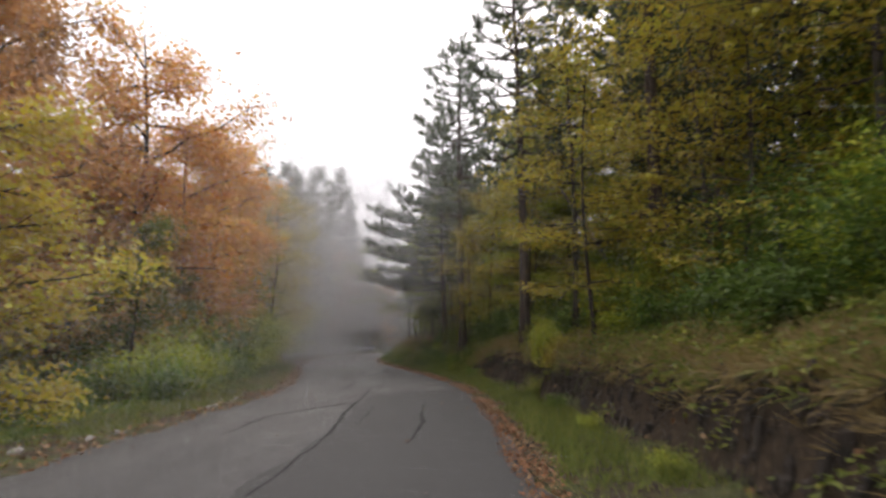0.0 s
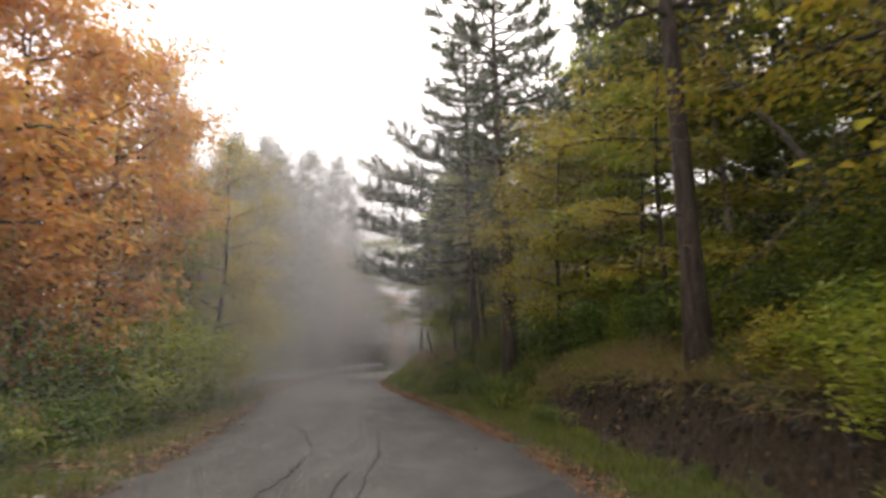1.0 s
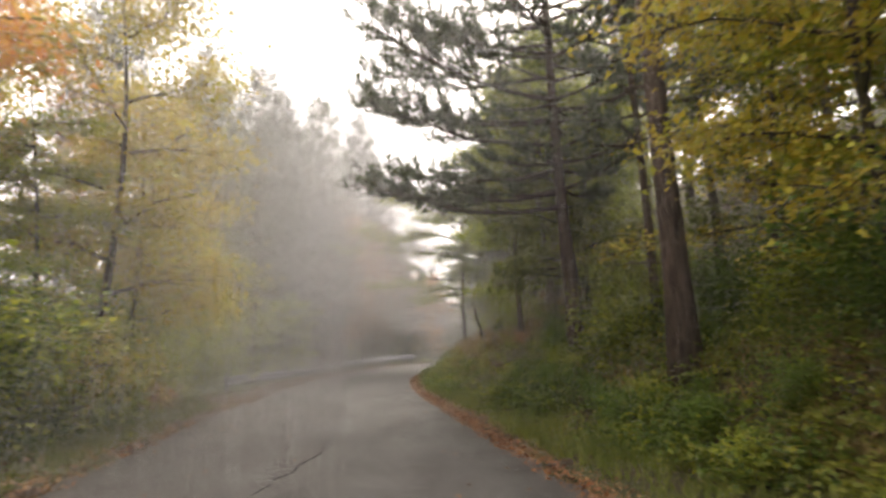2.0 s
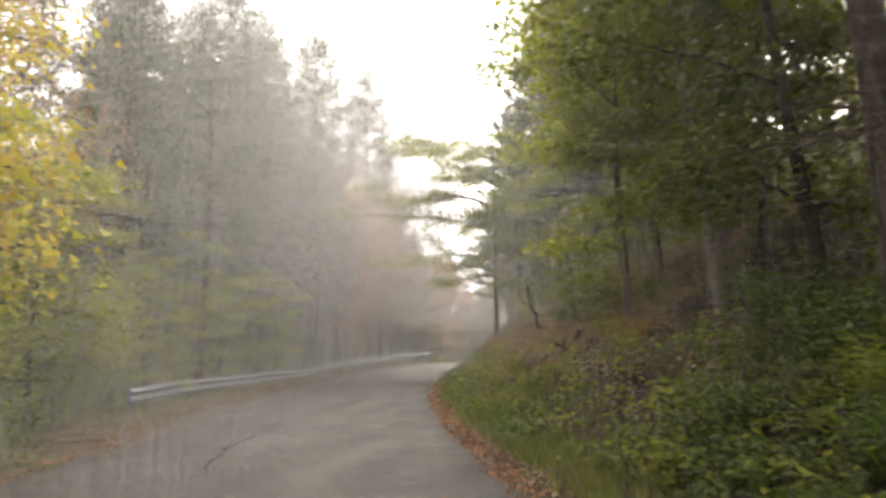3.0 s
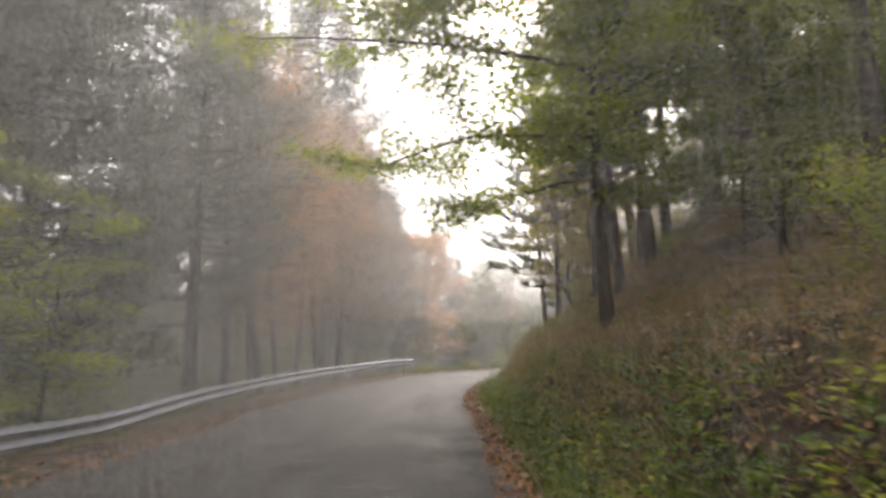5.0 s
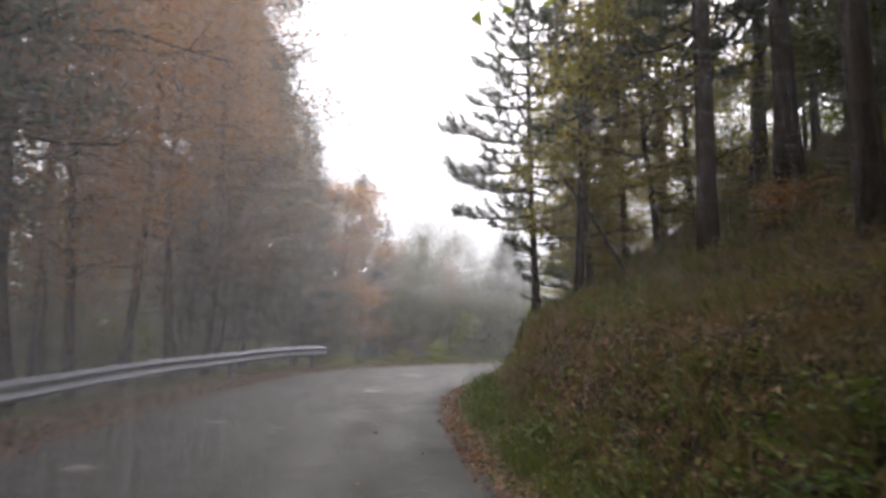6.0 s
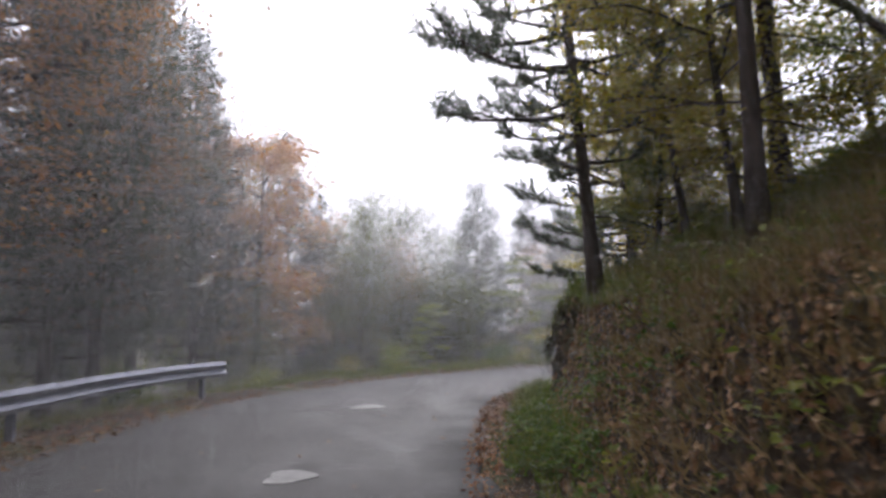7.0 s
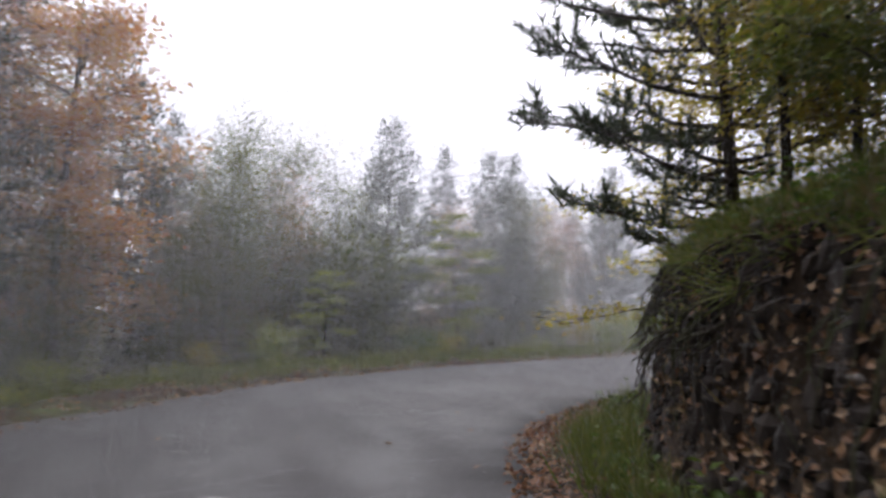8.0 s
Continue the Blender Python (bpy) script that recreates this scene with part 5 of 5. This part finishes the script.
def build_clods():
    """Lumps of dark earth and root ends that make the cut face uneven, blackened for its shade."""
    rng = np.random.default_rng(305)
    bm = bmesh.new()
    bmesh.ops.create_icosphere(bm, subdivisions=1, radius=0.5)
    ico_v = np.array([v.co[:] for v in bm.verts])
    ico_f = np.array([[v.index for v in f.verts] for f in bm.faces])
    bm.free()
    soup = Soup()
    for n, sr in [(1500, (69.6, 81)), (900, (2, 25))]:
        s = rng.uniform(*sr, n)
        verge, run = np.interp(s, STATIONS, VERGE), np.interp(s, STATIONS, RUN)
        e = verge + run * rng.uniform(0.05, 0.95, n)
        x, y = along_road(s, HALF + e)
        z = height(x, y)
        for i in range(n):
            k = (0.03 + 0.14 * rng.uniform(0, 1) ** 2.0) * np.array([1, 1, rng.uniform(0.5, 2.2)])
            v = ico_v * (1 + rng.normal(0, 0.18, (len(ico_v), 1))) * k
            a = rng.uniform(0, 6.28)
            v = np.column_stack([v[:, 0] * math.cos(a) - v[:, 1] * math.sin(a), v[:, 0] * math.sin(a) + v[:, 1] * math.cos(a), v[:, 2]])
            soup.add(v + [x[i], y[i], z[i]], ico_f)
    return tagged(soup.build("earth_clods", SHADED_SOIL), "lumps of dark bare earth on the cut bank, blackened for its shade", "earth", kind="stuff")


build_clods()


def build_roots():
    """Root ends and dead stalks that hang over the cut bank."""
    rng = np.random.default_rng(306)
    soup = Soup()
    for sr, n in [((69.5, 80), 170), ((2, 25), 190)]:
        for s in rng.uniform(*sr, n):
            e = float(np.interp(s, STATIONS, VERGE) + np.interp(s, STATIONS, RUN) * rng.uniform(0.55, 1.0))
            x, y = along_road(s, HALF + e)
            ox, oy = along_road(s, HALF + e - 1)
            o = np.array([float(x), float(y), ground_z(float(x), float(y)) - 0.03])
            out = np.array([float(ox - x), float(oy - y), 0.0])
            ln = rng.uniform(0.15, 0.7)
            t = np.linspace(0, 1, 5)
            p = o + out * (0.22 * np.sqrt(t) + 0.05)[:, None] + rng.normal(0, 0.05, (5, 3)) * t[:, None]
            p[:, 2] -= ln * t ** 1.4
            tube(soup, p, rng.uniform(0.006, 0.016) * (1 - 0.6 * t), 4, False)
    return tagged(soup.build("hanging_roots", BARK_DARK), "thin dark roots hanging over the cut bank", "roots", kind="stuff")


build_roots()


def stone_mesh(seed):
    rng = np.random.default_rng(seed)
    bm = bmesh.new()
    bmesh.ops.create_icosphere(bm, subdivisions=2, radius=0.5)
    for v in bm.verts:
        v.co *= 1 + 0.28 * noise.noise(v.co * 2.1 + Vector((seed, 0, 0)))
        v.co.z *= 0.62
    me = bpy.data.meshes.new("stone")
    bm.to_mesh(me)
    bm.free()
    me.materials.append(STONE)
    return me


STONES = [stone_mesh(k) for k in (3, 8, 14)]


def stone(x, y, size, label, group):
    rng = random.Random(int(x * 331 + y * 77))
    ob = new("stone", STONES[rng.randrange(3)])
    ob.matrix_basis = pose(x, y, ground_z(x, y) + size * 0.15, rng.uniform(-20, 20), rng.uniform(-20, 20), rng.uniform(0, 360)) @ Matrix.Diagonal((size, size * rng.uniform(0.7, 1), size * rng.uniform(0.7, 1.1), 1))
    return tagged(ob, label, "stone", group)


for x, y, k in [(-4.25, 7.9, 0.12), (-4.2, 8.5, 0.10), (-4.4, 6.8, 0.15), (-4.3, 13.5, 0.13), (-4.22, 12.05, 0.14), (-4.2, 11.7, 0.10), (-4.5, 16.2, 0.11)]:
    stone(x, y, k, "small pale stone at the edge of the asphalt", "stones at the road edge")
rng_stone = random.Random(9)
for _ in range(14):
    s_at, e_at = rng_stone.uniform(68, 80), rng_stone.uniform(0.85, 1.5)
    sx, sy = along_road(s_at, HALF + e_at)
    stone(float(sx), float(sy), rng_stone.uniform(0.07, 0.2), "grey stone stuck in the earth of the cut bank", "stones in the cut bank")


# ---- the mist: fine wisps hanging over the road and between the trees ----
def mist_material():
    m, n, l, b = node_material("grey_mist", 1.0, specular=0.0)
    b.inputs["Base Color"].default_value = (0.43, 0.43, 0.445, 1)
    tr = n.new("ShaderNodeBsdfTranslucent")
    tr.inputs["Color"].default_value = (0.43, 0.43, 0.445, 1)
    mix = n.new("ShaderNodeMixShader")
    mix.inputs["Fac"].default_value = 0.5
    l.new(b.outputs["BSDF"], mix.inputs[1])
    l.new(tr.outputs["BSDF"], mix.inputs[2])
    l.new(mix.outputs["Shader"], n["Material Output"].inputs["Surface"])
    return m


MIST = mist_material()


def mist_density(s, d, z):
    """Share of the view that each metre of mist takes: thick along the middle stretch and low down, with drifts."""
    base = np.interp(s, [2, 12, 24, 32, 40, 58, 66, 74, 82, 90, 110], [0.006, 0.013, 0.026, 0.044, 0.062, 0.064, 0.058, 0.045, 0.046, 0.066, 0.07])
    drift = 1 + 0.45 * wave(s * 0.2, d * 0.2 + z * 0.2, 1.0)
    rising = np.where(np.abs(d) < 4.2, 1 - (1 - np.interp(s, [50, 60, 72], [0.75, 0.55, 0.2])) * np.interp(z, [2, 6], [0.0, 1.0]), np.interp(z, [0, 3, 7, 11], [1.1, 1.0, 0.6, 0.1]))
    bank = np.interp(s, [24, 32, 48, 54], [0.15, 0.6, 0.55, 0.2])
    rising = rising * np.where(d < -3.0, np.interp(s, [22, 34, 48, 56, 64, 70, 78, 86], [0.45, 0.45, 0.5, 1.1, 1.2, 1.6, 1.5, 1.0]), 1.0)
    rising = rising * np.interp(-d, [11, 22], [1.0, 0.0])
    return base * drift * rising * (1 - (1 - bank) * np.interp(d, [1.8, 3.2], [0.0, 1.0]))


def build_mist():
    """Hair-thin wisps hanging and drifting across, finest beside the road; the driven lane itself is clear."""
    rng = np.random.default_rng(401)
    soup = Soup()
    for wide, long, s_range, d_range, z_top, inner in [(0.00025, 1.6, (2, 112), (-2.6, 2.6), 0.9, None), (0.00045, 2.2, (2, 112), (-5, 5), 5.0, (2.6, 2.6, 0.9)), (0.0013, 2.4, (2, 112), (-10, 6), 9.0, (5, 5, 5.0)),
                                                       (0.003, 3.0, (2, 114), (-22, 10), 11.0, (10, 6, 9.0))]:
        volume = (s_range[1] - s_range[0]) * (d_range[1] - d_range[0]) * z_top
        peak = 0.085
        n = int(peak * volume / (0.32 * wide * long))
        s, d, z = rng.uniform(*s_range, n), rng.uniform(*d_range, n), rng.uniform(0, z_top, n)
        keep = rng.uniform(0, peak, n) < mist_density(s, d, z)
        if inner:
            keep &= (d < -inner[0]) | (d > inner[1]) | (z > inner[2])
        way = (np.eye(3)[rng.choice([0, 2], n)] + rng.normal(0, 0.1, (n, 3))) * long / 2
        for u in (-1, -0.5, 0, 0.5, 1):
            keep &= (np.abs(d + u * way[:, 0] - 1.4) > 1.0) | (np.abs(z + u * way[:, 2] - 1.2) > 0.9)
        s, d, z, way = s[keep], d[keep], z[keep], way[keep]
        x, y = along_road(s, d)
        p = np.column_stack([x, y, z + np.interp(d, [-26, -4, 4, 14], [-2.5, 0, 0.2, 4])])
        side = unit(np.cross(way, rng.normal(0, 1, way.shape))) * wide / 2
        v = np.stack([p - way - side, p - way + side, p + way], 1)
        soup.add(v.reshape(-1, 3), np.arange(3 * len(p)).reshape(-1, 3))
    return tagged(soup.build("mist", MIST), "thin grey autumn mist hanging over the road and between trees", "mist", kind="stuff")


build_mist()
